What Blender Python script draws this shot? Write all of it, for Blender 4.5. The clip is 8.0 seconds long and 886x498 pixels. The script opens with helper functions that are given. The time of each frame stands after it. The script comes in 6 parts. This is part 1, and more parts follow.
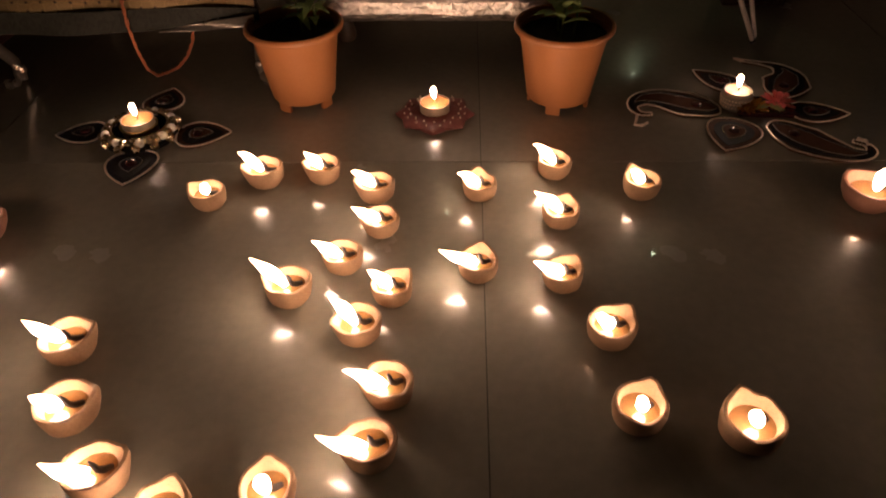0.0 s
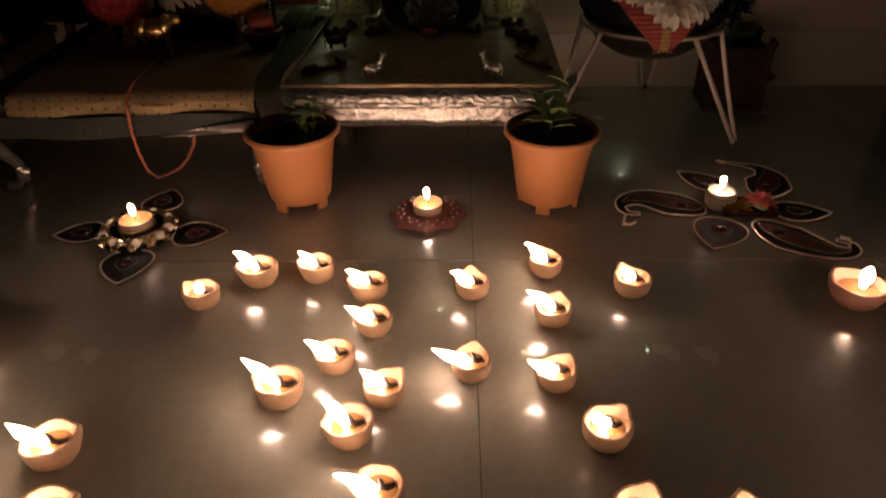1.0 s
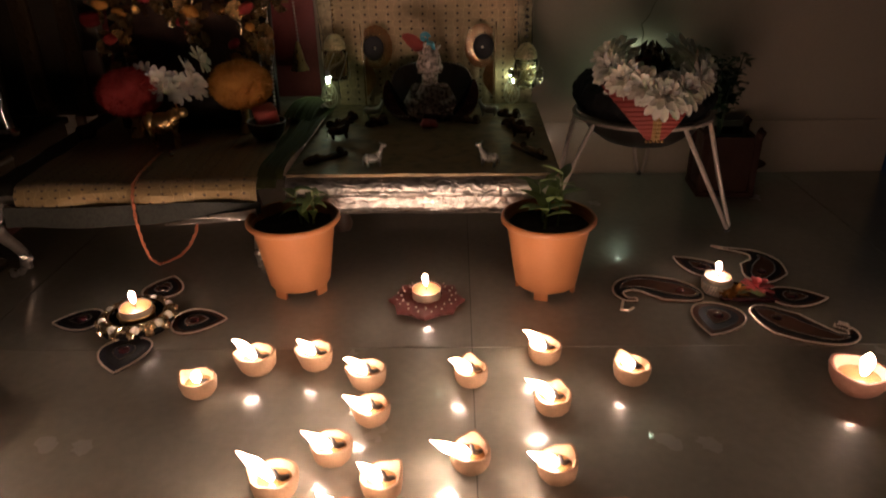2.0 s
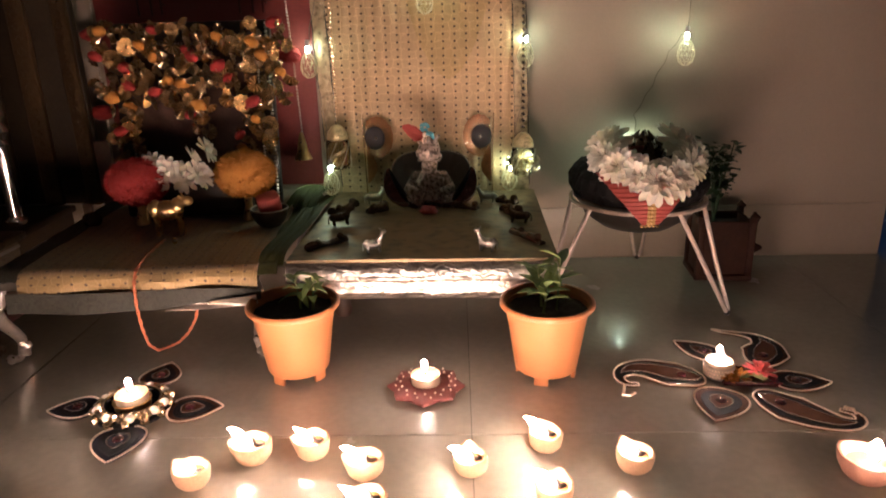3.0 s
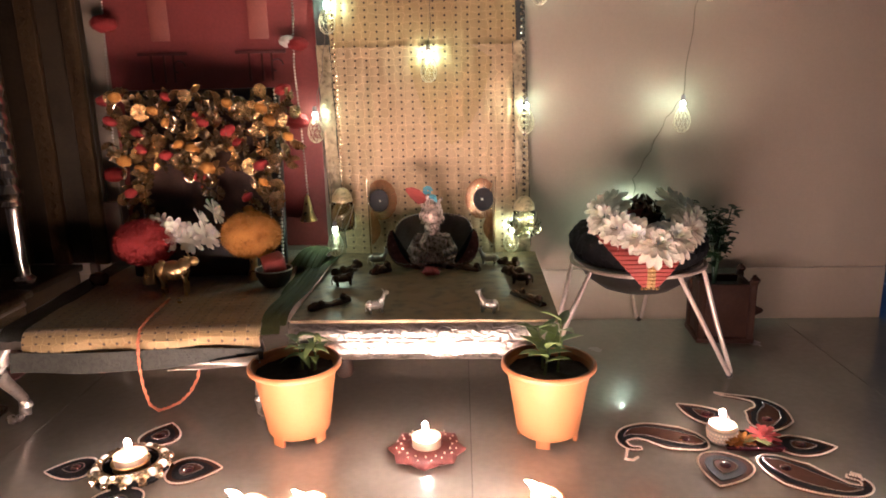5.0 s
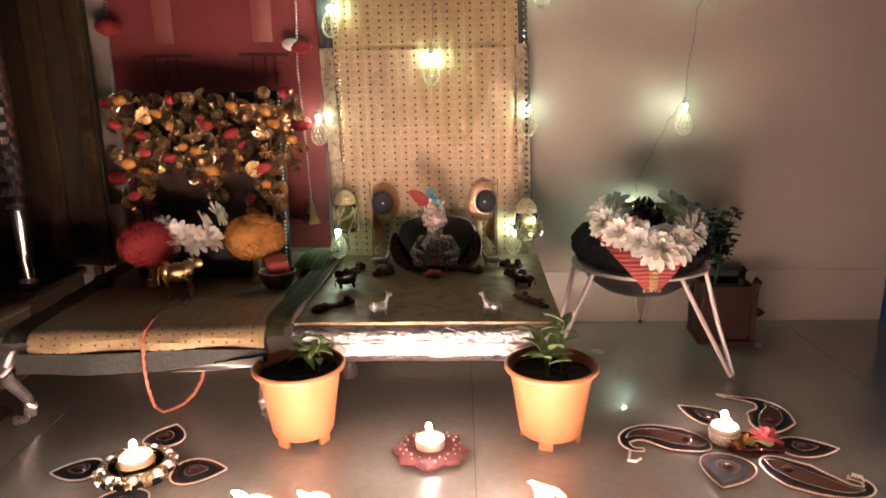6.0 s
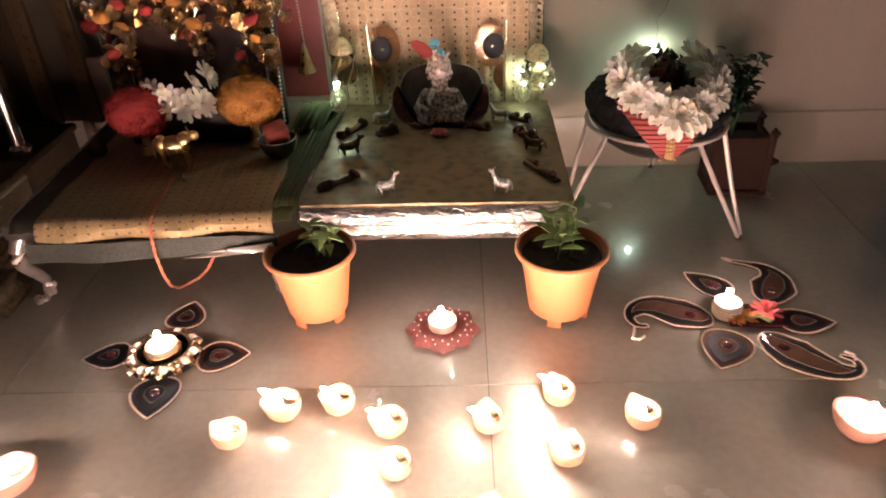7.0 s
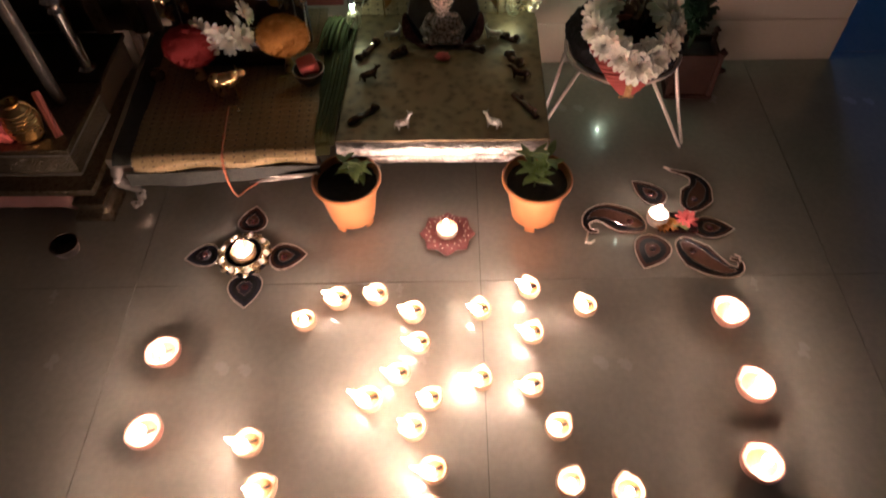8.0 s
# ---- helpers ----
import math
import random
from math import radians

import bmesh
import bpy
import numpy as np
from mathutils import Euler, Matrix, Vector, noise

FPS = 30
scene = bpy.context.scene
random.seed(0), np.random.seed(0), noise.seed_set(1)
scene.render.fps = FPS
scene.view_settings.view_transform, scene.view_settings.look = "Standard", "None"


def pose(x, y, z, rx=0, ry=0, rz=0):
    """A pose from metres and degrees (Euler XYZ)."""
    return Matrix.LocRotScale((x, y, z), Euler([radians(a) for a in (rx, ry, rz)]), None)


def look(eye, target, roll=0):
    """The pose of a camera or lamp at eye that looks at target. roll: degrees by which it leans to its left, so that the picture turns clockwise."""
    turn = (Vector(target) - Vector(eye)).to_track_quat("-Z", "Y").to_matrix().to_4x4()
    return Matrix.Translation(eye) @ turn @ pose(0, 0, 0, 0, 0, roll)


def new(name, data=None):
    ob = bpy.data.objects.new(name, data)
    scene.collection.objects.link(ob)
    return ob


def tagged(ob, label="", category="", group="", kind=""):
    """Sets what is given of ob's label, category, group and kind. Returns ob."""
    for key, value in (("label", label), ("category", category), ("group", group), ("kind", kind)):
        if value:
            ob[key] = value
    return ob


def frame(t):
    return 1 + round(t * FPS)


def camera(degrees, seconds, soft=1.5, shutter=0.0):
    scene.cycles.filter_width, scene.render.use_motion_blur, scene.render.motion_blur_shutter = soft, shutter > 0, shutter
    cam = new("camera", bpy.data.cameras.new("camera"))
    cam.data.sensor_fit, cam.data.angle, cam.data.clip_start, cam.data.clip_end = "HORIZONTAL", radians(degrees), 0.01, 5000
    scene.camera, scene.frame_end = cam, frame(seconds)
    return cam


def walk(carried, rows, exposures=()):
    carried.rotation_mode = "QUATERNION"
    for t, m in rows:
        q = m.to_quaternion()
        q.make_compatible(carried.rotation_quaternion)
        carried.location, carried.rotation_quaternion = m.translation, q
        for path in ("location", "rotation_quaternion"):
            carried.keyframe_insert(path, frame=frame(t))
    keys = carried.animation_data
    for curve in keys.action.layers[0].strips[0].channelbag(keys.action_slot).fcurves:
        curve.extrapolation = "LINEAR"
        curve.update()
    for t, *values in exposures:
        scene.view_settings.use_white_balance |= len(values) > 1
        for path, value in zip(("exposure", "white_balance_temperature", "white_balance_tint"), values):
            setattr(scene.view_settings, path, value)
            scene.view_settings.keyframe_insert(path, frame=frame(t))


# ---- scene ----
cam = camera(65.7, 8.0, soft=1.8, shutter=0.5)
PATH = [
    (0, (0.111, -0.025, 0.448), (0.015, 1.49, -0.854), -1.6),
    (0.5, (0.112, -0.024, 0.449), (0.015, 1.568, -0.757), -1.8),
    (1, (0.112, -0.027, 0.453), (0.032, 1.655, -0.626), -1.2),
    (1.5, (0.112, -0.027, 0.457), (0.027, 1.712, -0.527), -1.6),
    (2, (0.114, -0.028, 0.463), (0.034, 1.768, -0.413), -1.3),
    (3.5, (0.121, -0.035, 0.466), (0.031, 1.881, -0.101), -1.8),
    (4, (0.123, -0.037, 0.467), (0.026, 1.891, -0.053), -1.8),
    (4.5, (0.122, -0.04, 0.468), (0.03, 1.896, -0.024), -1.4),
    (6, (0.117, -0.049, 0.471), (0.024, 1.892, -0.002), -1.3),
    (6.5, (0.109, -0.013, 0.459), (0.0, 1.864, -0.223), -2.3),
    (7, (0.104, 0.031, 0.598), (0.005, 1.715, -0.478), -2.7),
    (7.5, (0.098, 0.005, 0.859), (0.029, 1.417, -0.556), -2.1),
    (8, (0.092, -0.035, 0.989), (0.022, 1.183, -0.596), -2.9),
]
EXPOSURES = [(0.0, -1.06, 6300, 10), (0.5, -1.04, 6200, 10), (1.0, -0.80, 6000, 10), (1.5, -0.52, 5850, 10), (2.0, -0.36, 5550, 6), (2.3, 0.0, 5700, 10), (3.2, 1.82, 5200, 10), (3.5, 2.02, 5100, 10),
             (4.5, 2.12, 4980, 10), (6.0, 2.06, 5000, 10), (6.5, 2.28, 5040, 10), (7.0, 2.10, 5080, 10), (7.5, 1.58, 5330, 10), (8.0, 1.44, 5200, 10)]
walk(cam, [(t, look(eye, target, roll)) for t, eye, target, roll in PATH], EXPOSURES)
# ---- light and exposure ----
world = bpy.data.worlds.new("night")
world.use_nodes = True
world.node_tree.nodes["Background"].inputs[0].default_value = (0.30, 0.34, 0.45, 1)
world.node_tree.nodes["Background"].inputs[1].default_value = 0.0015
scene.world = world

FLAME_STRENGTH = 146.0
WIDE_FLAME_STRENGTH = 140.0
BULB_STRENGTH = 58.0

# the bluish light of the neighbouring room, beyond the end of the back wall
blue = bpy.data.lights.new("passage_light", "AREA")
blue.energy, blue.color, blue.size = 3.0, (0.10, 0.36, 1.0), 0.4
blue_ob = new("passage_light", blue)
blue_ob.matrix_world = look((1.2, 3.0, 2.3), (1.75, 2.3, 0.0))
tagged(blue_ob, "bluish lamp under the ceiling of the next room", "lamp", kind="structure")


# ---- materials ----
def nodes_of(name):
    m = bpy.data.materials.new(name)
    m.use_nodes = True
    nt = m.node_tree
    return m, nt, nt.nodes["Principled BSDF"]


def link(nt, a, b):
    nt.links.new(a, b)


def noise_node(nt, scale, detail=4.0, vec=None):
    n = nt.nodes.new("ShaderNodeTexNoise")
    n.inputs["Scale"].default_value = scale
    n.inputs["Detail"].default_value = detail
    if vec is not None:
        link(nt, vec, n.inputs["Vector"])
    return n


def mixed(nt, fac, a, b, mode="MIX"):
    n = nt.nodes.new("ShaderNodeMix")
    n.data_type, n.blend_type = "RGBA", mode
    for socket, v in ((n.inputs[0], fac), (n.inputs[6], a), (n.inputs[7], b)):
        if isinstance(v, (int, float)):
            socket.default_value = v
        elif isinstance(v, tuple):
            socket.default_value = (*v, 1) if len(v) == 3 else v
        else:
            link(nt, v, socket)
    return n.outputs[2]


def ramp(nt, src, lo, hi):
    n = nt.nodes.new("ShaderNodeMapRange")
    n.inputs[1].default_value, n.inputs[2].default_value = lo, hi
    link(nt, src, n.inputs[0])
    return n.outputs[0]


def surface(name, color, rough=0.5, metal=0.0, vary=0.25, scale=40.0, bump=0.15, fine=300.0, random_tint=0.0,
            coat=0.0, spec=0.5, sub=0.0):
    """A plain surface with stains at one scale, grain at a finer one, and relief."""
    m, nt, b = nodes_of(name)
    co = nt.nodes.new("ShaderNodeTexCoord").outputs["Object"]
    big = noise_node(nt, scale, 5, co).outputs["Fac"]
    small = noise_node(nt, fine, 3, co).outputs["Fac"]
    dark = tuple(c * (1 - vary) for c in color)
    lite = tuple(min(1.0, c * (1 + vary)) for c in color)
    col = mixed(nt, ramp(nt, big, 0.3, 0.7), dark, lite)
    col = mixed(nt, 0.35, col, mixed(nt, ramp(nt, small, 0.35, 0.65), dark, lite))
    if random_tint:
        info = nt.nodes.new("ShaderNodeObjectInfo").outputs["Random"]
        col = mixed(nt, info, col, mixed(nt, 1.0, col, (1 - random_tint,) * 3, "MULTIPLY"))
    link(nt, col, b.inputs["Base Color"])
    r = nt.nodes.new("ShaderNodeMapRange")
    r.inputs[3].default_value, r.inputs[4].default_value = rough * 0.8, min(1, rough * 1.25)
    link(nt, big, r.inputs[0])
    link(nt, r.outputs[0], b.inputs["Roughness"])
    b.inputs["Metallic"].default_value = metal
    b.inputs["Specular IOR Level"].default_value = spec
    b.inputs["Coat Weight"].default_value = coat
    if sub:
        b.inputs["Subsurface Weight"].default_value = sub
        b.inputs["Subsurface Radius"].default_value = (0.006, 0.003, 0.0015)
        b.inputs["Subsurface Scale"].default_value = 1.0
    if bump:
        bp = nt.nodes.new("ShaderNodeBump")
        bp.inputs["Strength"].default_value, bp.inputs["Distance"].default_value = bump, 0.002
        link(nt, mixed(nt, 0.4, big, small), bp.inputs["Height"])
        link(nt, bp.outputs[0], b.inputs["Normal"])
    return m


def glow(name, color, strength):
    m = bpy.data.materials.new(name)
    m.use_nodes = True
    nt = m.node_tree
    nt.nodes.remove(nt.nodes["Principled BSDF"])
    e = nt.nodes.new("ShaderNodeEmission")
    e.inputs[0].default_value, e.inputs[1].default_value = (*color, 1), strength
    link(nt, e.outputs[0], nt.nodes["Material Output"].inputs[0])
    return m


def embossed(name, color, rough, scale, depth, metal=1.0, scroll=0.0):
    """Beaten metal sheet with raised scrolls and crumples."""
    m, nt, b = nodes_of(name)
    co = nt.nodes.new("ShaderNodeTexCoord").outputs["Object"]
    v = nt.nodes.new("ShaderNodeTexVoronoi")
    v.feature, v.inputs["Scale"].default_value = "SMOOTH_F1", scale
    warp = noise_node(nt, scale * 0.6, 2, co)
    add = nt.nodes.new("ShaderNodeVectorMath")
    add.operation = "MULTIPLY_ADD"
    link(nt, warp.outputs["Color"], add.inputs[0])
    add.inputs[1].default_value = (0.02, 0.02, 0.02)
    link(nt, co, add.inputs[2])
    link(nt, add.outputs[0], v.inputs["Vector"])
    w = nt.nodes.new("ShaderNodeTexWave")
    w.wave_type = "RINGS"
    w.inputs["Scale"].default_value, w.inputs["Distortion"].default_value, w.inputs["Detail"].default_value = scale * 0.7, 9, 2
    link(nt, add.outputs[0], w.inputs["Vector"])
    n = noise_node(nt, scale * 5, 4, co).outputs["Fac"]
    h = mixed(nt, scroll, v.outputs["Distance"], w.outputs["Fac"])
    h = mixed(nt, 0.25, h, n)
    bp = nt.nodes.new("ShaderNodeBump")
    bp.inputs["Strength"].default_value, bp.inputs["Distance"].default_value = 1.0, depth
    link(nt, h, bp.inputs["Height"])
    link(nt, bp.outputs[0], b.inputs["Normal"])
    # base colour drops to under half in the relief's low parts
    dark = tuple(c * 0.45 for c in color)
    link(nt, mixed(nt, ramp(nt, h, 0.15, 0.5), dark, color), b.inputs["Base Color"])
    b.inputs["Metallic"].default_value, b.inputs["Roughness"].default_value = metal, rough
    return m


def brocade(name, base, dot, pitch, size, axes="xz", rough=0.45, sheen=True):
    """Woven gold fabric with rows of small dark woven dots and a fine honeycomb weave."""
    m, nt, b = nodes_of(name)
    co = nt.nodes.new("ShaderNodeTexCoord").outputs["Object"]
    sep = nt.nodes.new("ShaderNodeSeparateXYZ")
    link(nt, co, sep.inputs[0])
    comb = nt.nodes.new("ShaderNodeCombineXYZ")
    fall = nt.nodes.new("ShaderNodeMath")
    fall.operation = "ADD"
    link(nt, sep.outputs[1], fall.inputs[0])
    link(nt, sep.outputs[2], fall.inputs[1])
    for i, a in enumerate(axes):
        link(nt, fall.outputs[0] if a == "s" else sep.outputs["xyz".index(a)], comb.inputs[i])
    mul = nt.nodes.new("ShaderNodeVectorMath")
    mul.operation = "MULTIPLY"
    mul.inputs[1].default_value = (1 / pitch[0], 1 / pitch[1], 0)
    link(nt, comb.outputs[0], mul.inputs[0])
    fr = nt.nodes.new("ShaderNodeVectorMath")
    fr.operation = "FRACTION"
    link(nt, mul.outputs[0], fr.inputs[0])
    back = nt.nodes.new("ShaderNodeVectorMath")
    back.operation = "MULTIPLY_ADD"
    link(nt, fr.outputs[0], back.inputs[0])
    back.inputs[1].default_value = (pitch[0], pitch[1], 0)
    back.inputs[2].default_value = (-pitch[0] / 2, -pitch[1] / 2, 0)
    ln = nt.nodes.new("ShaderNodeVectorMath")
    ln.operation = "LENGTH"
    link(nt, back.outputs[0], ln.inputs[0])
    mask = nt.nodes.new("ShaderNodeMapRange")
    mask.inputs[1].default_value, mask.inputs[2].default_value = size * 0.7, size * 1.3
    mask.inputs[3].default_value, mask.inputs[4].default_value = 1, 0
    link(nt, ln.outputs["Value"], mask.inputs[0])
    vor = nt.nodes.new("ShaderNodeTexVoronoi")
    vor.feature, vor.inputs["Scale"].default_value = "DISTANCE_TO_EDGE", 66
    vor.inputs["Randomness"].default_value = 0.45
    link(nt, comb.outputs[0], vor.inputs["Vector"])
    weave = ramp(nt, vor.outputs["Distance"], 0.03, 0.075)
    big = noise_node(nt, 14, 4, co).outputs["Fac"]
    thread = noise_node(nt, 900, 2, co).outputs["Fac"]
    lite = tuple(min(1, c * 1.45) for c in base)
    dark = tuple(c * 0.72 for c in base)
    col = mixed(nt, weave, lite, base)
    col = mixed(nt, ramp(nt, big, 0.3, 0.7), col, mixed(nt, 0.5, col, dark))
    col = mixed(nt, ramp(nt, thread, 0.3, 0.8), col, dark)
    col = mixed(nt, mask.outputs[0], col, dot)
    link(nt, col, b.inputs["Base Color"])
    b.inputs["Roughness"].default_value = rough
    b.inputs["Metallic"].default_value = 0.25
    if sheen:
        b.inputs["Sheen Weight"].default_value = 0.3
    bp = nt.nodes.new("ShaderNodeBump")
    bp.inputs["Strength"].default_value, bp.inputs["Distance"].default_value = 0.5, 0.0015
    link(nt, mixed(nt, 0.5, weave, mixed(nt, 0.5, thread, big)), bp.inputs["Height"])
    link(nt, bp.outputs[0], b.inputs["Normal"])
    return m


def glass(name, color, rough=0.05):
    m, nt, b = nodes_of(name)
    b.inputs["Base Color"].default_value = (*color, 1)
    b.inputs["Transmission Weight"].default_value = 1.0
    b.inputs["Roughness"].default_value = rough
    b.inputs["IOR"].default_value = 1.45
    return m


M = {}
M["tile"] = surface("vitrified_tile", (0.268, 0.247, 0.194), 0.25, 0, 0.12, 7.0, 0.010, 90.0, 0.06, spec=0.5, coat=0.55)
M["grout"] = surface("dark_grout", (0.10, 0.085, 0.066), 0.9, 0, 0.3, 60)
M["paint"] = surface("wall_paint", (0.40, 0.328, 0.245), 0.55, 0, 0.05, 5.0, 0.10, 220.0)
# kept dark to hold down the fill light these surfaces bounce back
M["paint_in"] = surface("dim_bounce_paint", (0.20, 0.19, 0.18), 0.7, 0, 0.06, 5.0, 0.1, 220.0)
M["skirting"] = surface("skirting_tile", (0.41, 0.335, 0.25), 0.34, 0, 0.06, 9.0, 0.03, 120.0)
# dark wood, also used to colour in shade at gaps and legs
M["wood_and_shade"] = surface("dark_wood_and_shade", (0.06, 0.035, 0.022), 0.45, 0, 0.35, 30)
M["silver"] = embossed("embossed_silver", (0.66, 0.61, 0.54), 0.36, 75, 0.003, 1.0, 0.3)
# tabletop and side sheet: darker and browner than the front's silver
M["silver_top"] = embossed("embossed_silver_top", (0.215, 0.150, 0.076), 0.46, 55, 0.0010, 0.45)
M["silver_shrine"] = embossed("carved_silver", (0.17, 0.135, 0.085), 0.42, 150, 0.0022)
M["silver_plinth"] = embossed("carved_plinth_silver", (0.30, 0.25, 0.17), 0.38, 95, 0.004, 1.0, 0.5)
# dark back panel; also colours in the shade on the rear plinth
M["shrine_panel"] = surface("dark_panel_and_shade", (0.034, 0.022, 0.010), 0.5, 0.4, 0.45, 16, 0.25, 160)
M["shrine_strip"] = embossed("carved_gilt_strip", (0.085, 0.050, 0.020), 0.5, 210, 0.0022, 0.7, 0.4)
M["silver_plain"] = surface("polished_silver", (0.82, 0.78, 0.72), 0.18, 1.0, 0.08, 60, 0.08)
M["silver_dull"] = surface("dull_silver", (0.55, 0.50, 0.42), 0.42, 1.0, 0.18, 60, 0.15)
M["gold"] = surface("gold_foil", (0.74, 0.60, 0.39), 0.23, 1.0, 0.25, 90, 0.25)
# darker copy of the foil; colours in shade between the garland's flowers
M["gold_shaded"] = surface("shaded_gold_foil", (0.34, 0.24, 0.13), 0.28, 1.0, 0.3, 90, 0.25)
M["brass"] = surface("brass", (0.72, 0.50, 0.22), 0.28, 1.0, 0.2, 80, 0.15)
M["terracotta"] = surface("terracotta_clay", (0.42, 0.255, 0.140), 0.75, 0, 0.2, 70, 0.35, 420, 0.22)
M["terracotta_big"] = surface("reddish_clay", (0.36, 0.17, 0.105), 0.75, 0, 0.2, 70, 0.35, 420, 0.15)
M["oil"] = surface("lamp_oil", (0.20, 0.10, 0.035), 0.06, 0, 0.2, 50, 0.02, coat=0.5)
M["wick"] = surface("burnt_cotton", (0.03, 0.025, 0.022), 0.95, 0, 0.4, 300, 0.4)
M["wax"] = surface("candle_wax", (0.66, 0.56, 0.42), 0.4, 0, 0.06, 80, 0.05, sub=0.4)
M["wax_orange"] = surface("orange_wax", (0.62, 0.25, 0.085), 0.4, 0, 0.08, 80, 0.05, sub=0.4)
M["tin"] = surface("thin_aluminium", (0.60, 0.47, 0.33), 0.42, 0.7, 0.08, 120, 0.1)
M["pot"] = surface("orange_plastic", (0.40, 0.155, 0.050), 0.42, 0, 0.07, 22, 0.05, 250)
M["soil"] = surface("dark_soil", (0.02, 0.014, 0.011), 0.95, 0, 0.5, 120, 0.9, 500)
M["leaf"] = surface("green_leaf", (0.22, 0.29, 0.095), 0.4, 0, 0.35, 60, 0.2, 300, 0.3)
M["leaf_dark"] = surface("dark_leaf", (0.020, 0.042, 0.015), 0.5, 0, 0.35, 60, 0.2, 300, 0.3)
M["stem"] = surface("green_stem", (0.13, 0.15, 0.05), 0.6, 0, 0.2, 80)


def flame_glow(name, strength, tip=0.35):
    """Fire that is brightest at its foot and more orange towards its tip."""
    m = glow(name, (1.0, 0.66, 0.47), strength)
    nt = m.node_tree
    sep = nt.nodes.new("ShaderNodeSeparateXYZ")
    link(nt, nt.nodes.new("ShaderNodeTexCoord").outputs["Generated"], sep.inputs[0])
    cool = nt.nodes.new("ShaderNodeMapRange")
    cool.interpolation_type = "SMOOTHSTEP"
    cool.inputs[1].default_value, cool.inputs[2].default_value = 0.45, 1.0
    cool.inputs[3].default_value, cool.inputs[4].default_value = strength, strength * tip
    link(nt, sep.outputs[2], cool.inputs[0])
    em = nt.nodes["Emission"]
    link(nt, cool.outputs[0], em.inputs[1])
    link(nt, mixed(nt, ramp(nt, sep.outputs[2], 0.6, 0.95), (1.0, 0.66, 0.47), (1.0, 0.45, 0.20)), em.inputs[0])
    return m


M["flame"] = flame_glow("oil_flame", FLAME_STRENGTH)
M["flame_wide"] = flame_glow("wide_lamp_flame", WIDE_FLAME_STRENGTH, 1.3)
M["led"] = glow("led", (0.88, 1.0, 0.62), BULB_STRENGTH)
M["brocade"] = brocade("gold_brocade", (0.49, 0.35, 0.150), (0.035, 0.018, 0.012), (0.0205, 0.0125), 0.0020)
M["brocade_mat"] = brocade("gold_brocade_mat", (0.34, 0.232, 0.092), (0.05, 0.03, 0.02), (0.018, 0.014), 0.002, "xs")
M["brocade_pale"] = brocade("pale_brocade", (0.54, 0.385, 0.20), (0.035, 0.018, 0.012), (0.0205, 0.0125), 0.0020)
M["braid"] = surface("dull_gold_braid", (0.40, 0.25, 0.09), 0.45, 0.6, 0.3, 200, 0.6, 700)
M["band"] = embossed("zari_border", (0.42, 0.34, 0.20), 0.4, 110, 0.002, 0.5)
M["band_dark"] = surface("black_border", (0.03, 0.03, 0.026), 0.6, 0, 0.3, 200)
M["grey_border"] = embossed("grey_green_border", (0.030, 0.030, 0.020), 0.65, 190, 0.0012, 0.0)
M["silver_leg"] = surface("pale_silver_paint", (0.50, 0.45, 0.38), 0.28, 0.85, 0.2, 60, 0.25)
M["green_cloth"] = surface("green_silk", (0.058, 0.060, 0.020), 0.75, 0.0, 0.3, 60, 0.5, 400, spec=0.15)
M["red_cloth"] = surface("red_cloth", (0.34, 0.06, 0.045), 0.65, 0, 0.2, 40, 0.3, 500)
M["red_poster"] = surface("red_sheet", (0.235, 0.050, 0.044), 0.38, 0, 0.18, 9, 0.08, 200)
M["beige_print"] = surface("beige_print", (0.275, 0.078, 0.055), 0.45, 0, 0.15, 30, 0.05)
M["dark_print"] = surface("dark_print", (0.10, 0.022, 0.02), 0.45, 0, 0.2, 60, 0.05)
M["red_pom"] = surface("red_wool", (0.30, 0.024, 0.020), 0.95, 0, 0.22, 300, 0.5, 900, 0.25)
M["yellow_pom"] = surface("yellow_wool", (0.48, 0.215, 0.03), 0.95, 0, 0.2, 300, 0.5, 900, 0.25)
M["white_pom"] = surface("white_wool", (0.72, 0.66, 0.58), 0.95, 0, 0.15, 160, 0.9, 700)
M["petal"] = surface("white_petal", (0.86, 0.80, 0.67), 0.55, 0, 0.08, 90, 0.15, 400, 0.08, sub=0.15)
M["black_frame"] = surface("black_frame", (0.018, 0.014, 0.012), 0.35, 0, 0.4, 60, 0.2)
M["picture"] = surface("dark_picture", (0.05, 0.028, 0.02), 0.3, 0, 0.6, 40, 0.05)
M["pearl"] = surface("pearl", (0.80, 0.72, 0.60), 0.18, 0.1, 0.08, 100, 0.0, coat=0.6)
M["orange_thread"] = surface("orange_thread", (0.44, 0.145, 0.065), 0.85, 0, 0.3, 300, 0.5, 900)
M["black_fur"] = surface("black_velvet", (0.005, 0.0046, 0.005), 0.7, 0, 0.5, 120, 1.0, 600, spec=0.22)
M["iron"] = surface("painted_iron_rod", (0.60, 0.50, 0.42), 0.4, 0.3, 0.15, 90, 0.1)
M["bowl_dark"] = surface("dark_steel_bowl", (0.13, 0.11, 0.10), 0.35, 0.8, 0.25, 40, 0.1)
# dark brown clay, lowered further to carry the stand's shade on the planter
M["brown_clay"] = surface("brown_clay", (0.034, 0.015, 0.010), 0.75, 0, 0.3, 40, 0.35, 300, spec=0.15)
M["brown_toy"] = surface("brown_toy_paint", (0.15, 0.09, 0.058), 0.22, 0.6, 0.45, 70, 0.3, 300, 0.3)
M["velvet"] = surface("brown_felt", (0.085, 0.040, 0.024), 0.9, 0, 0.25, 80, 0.4, 600, spec=0.15)
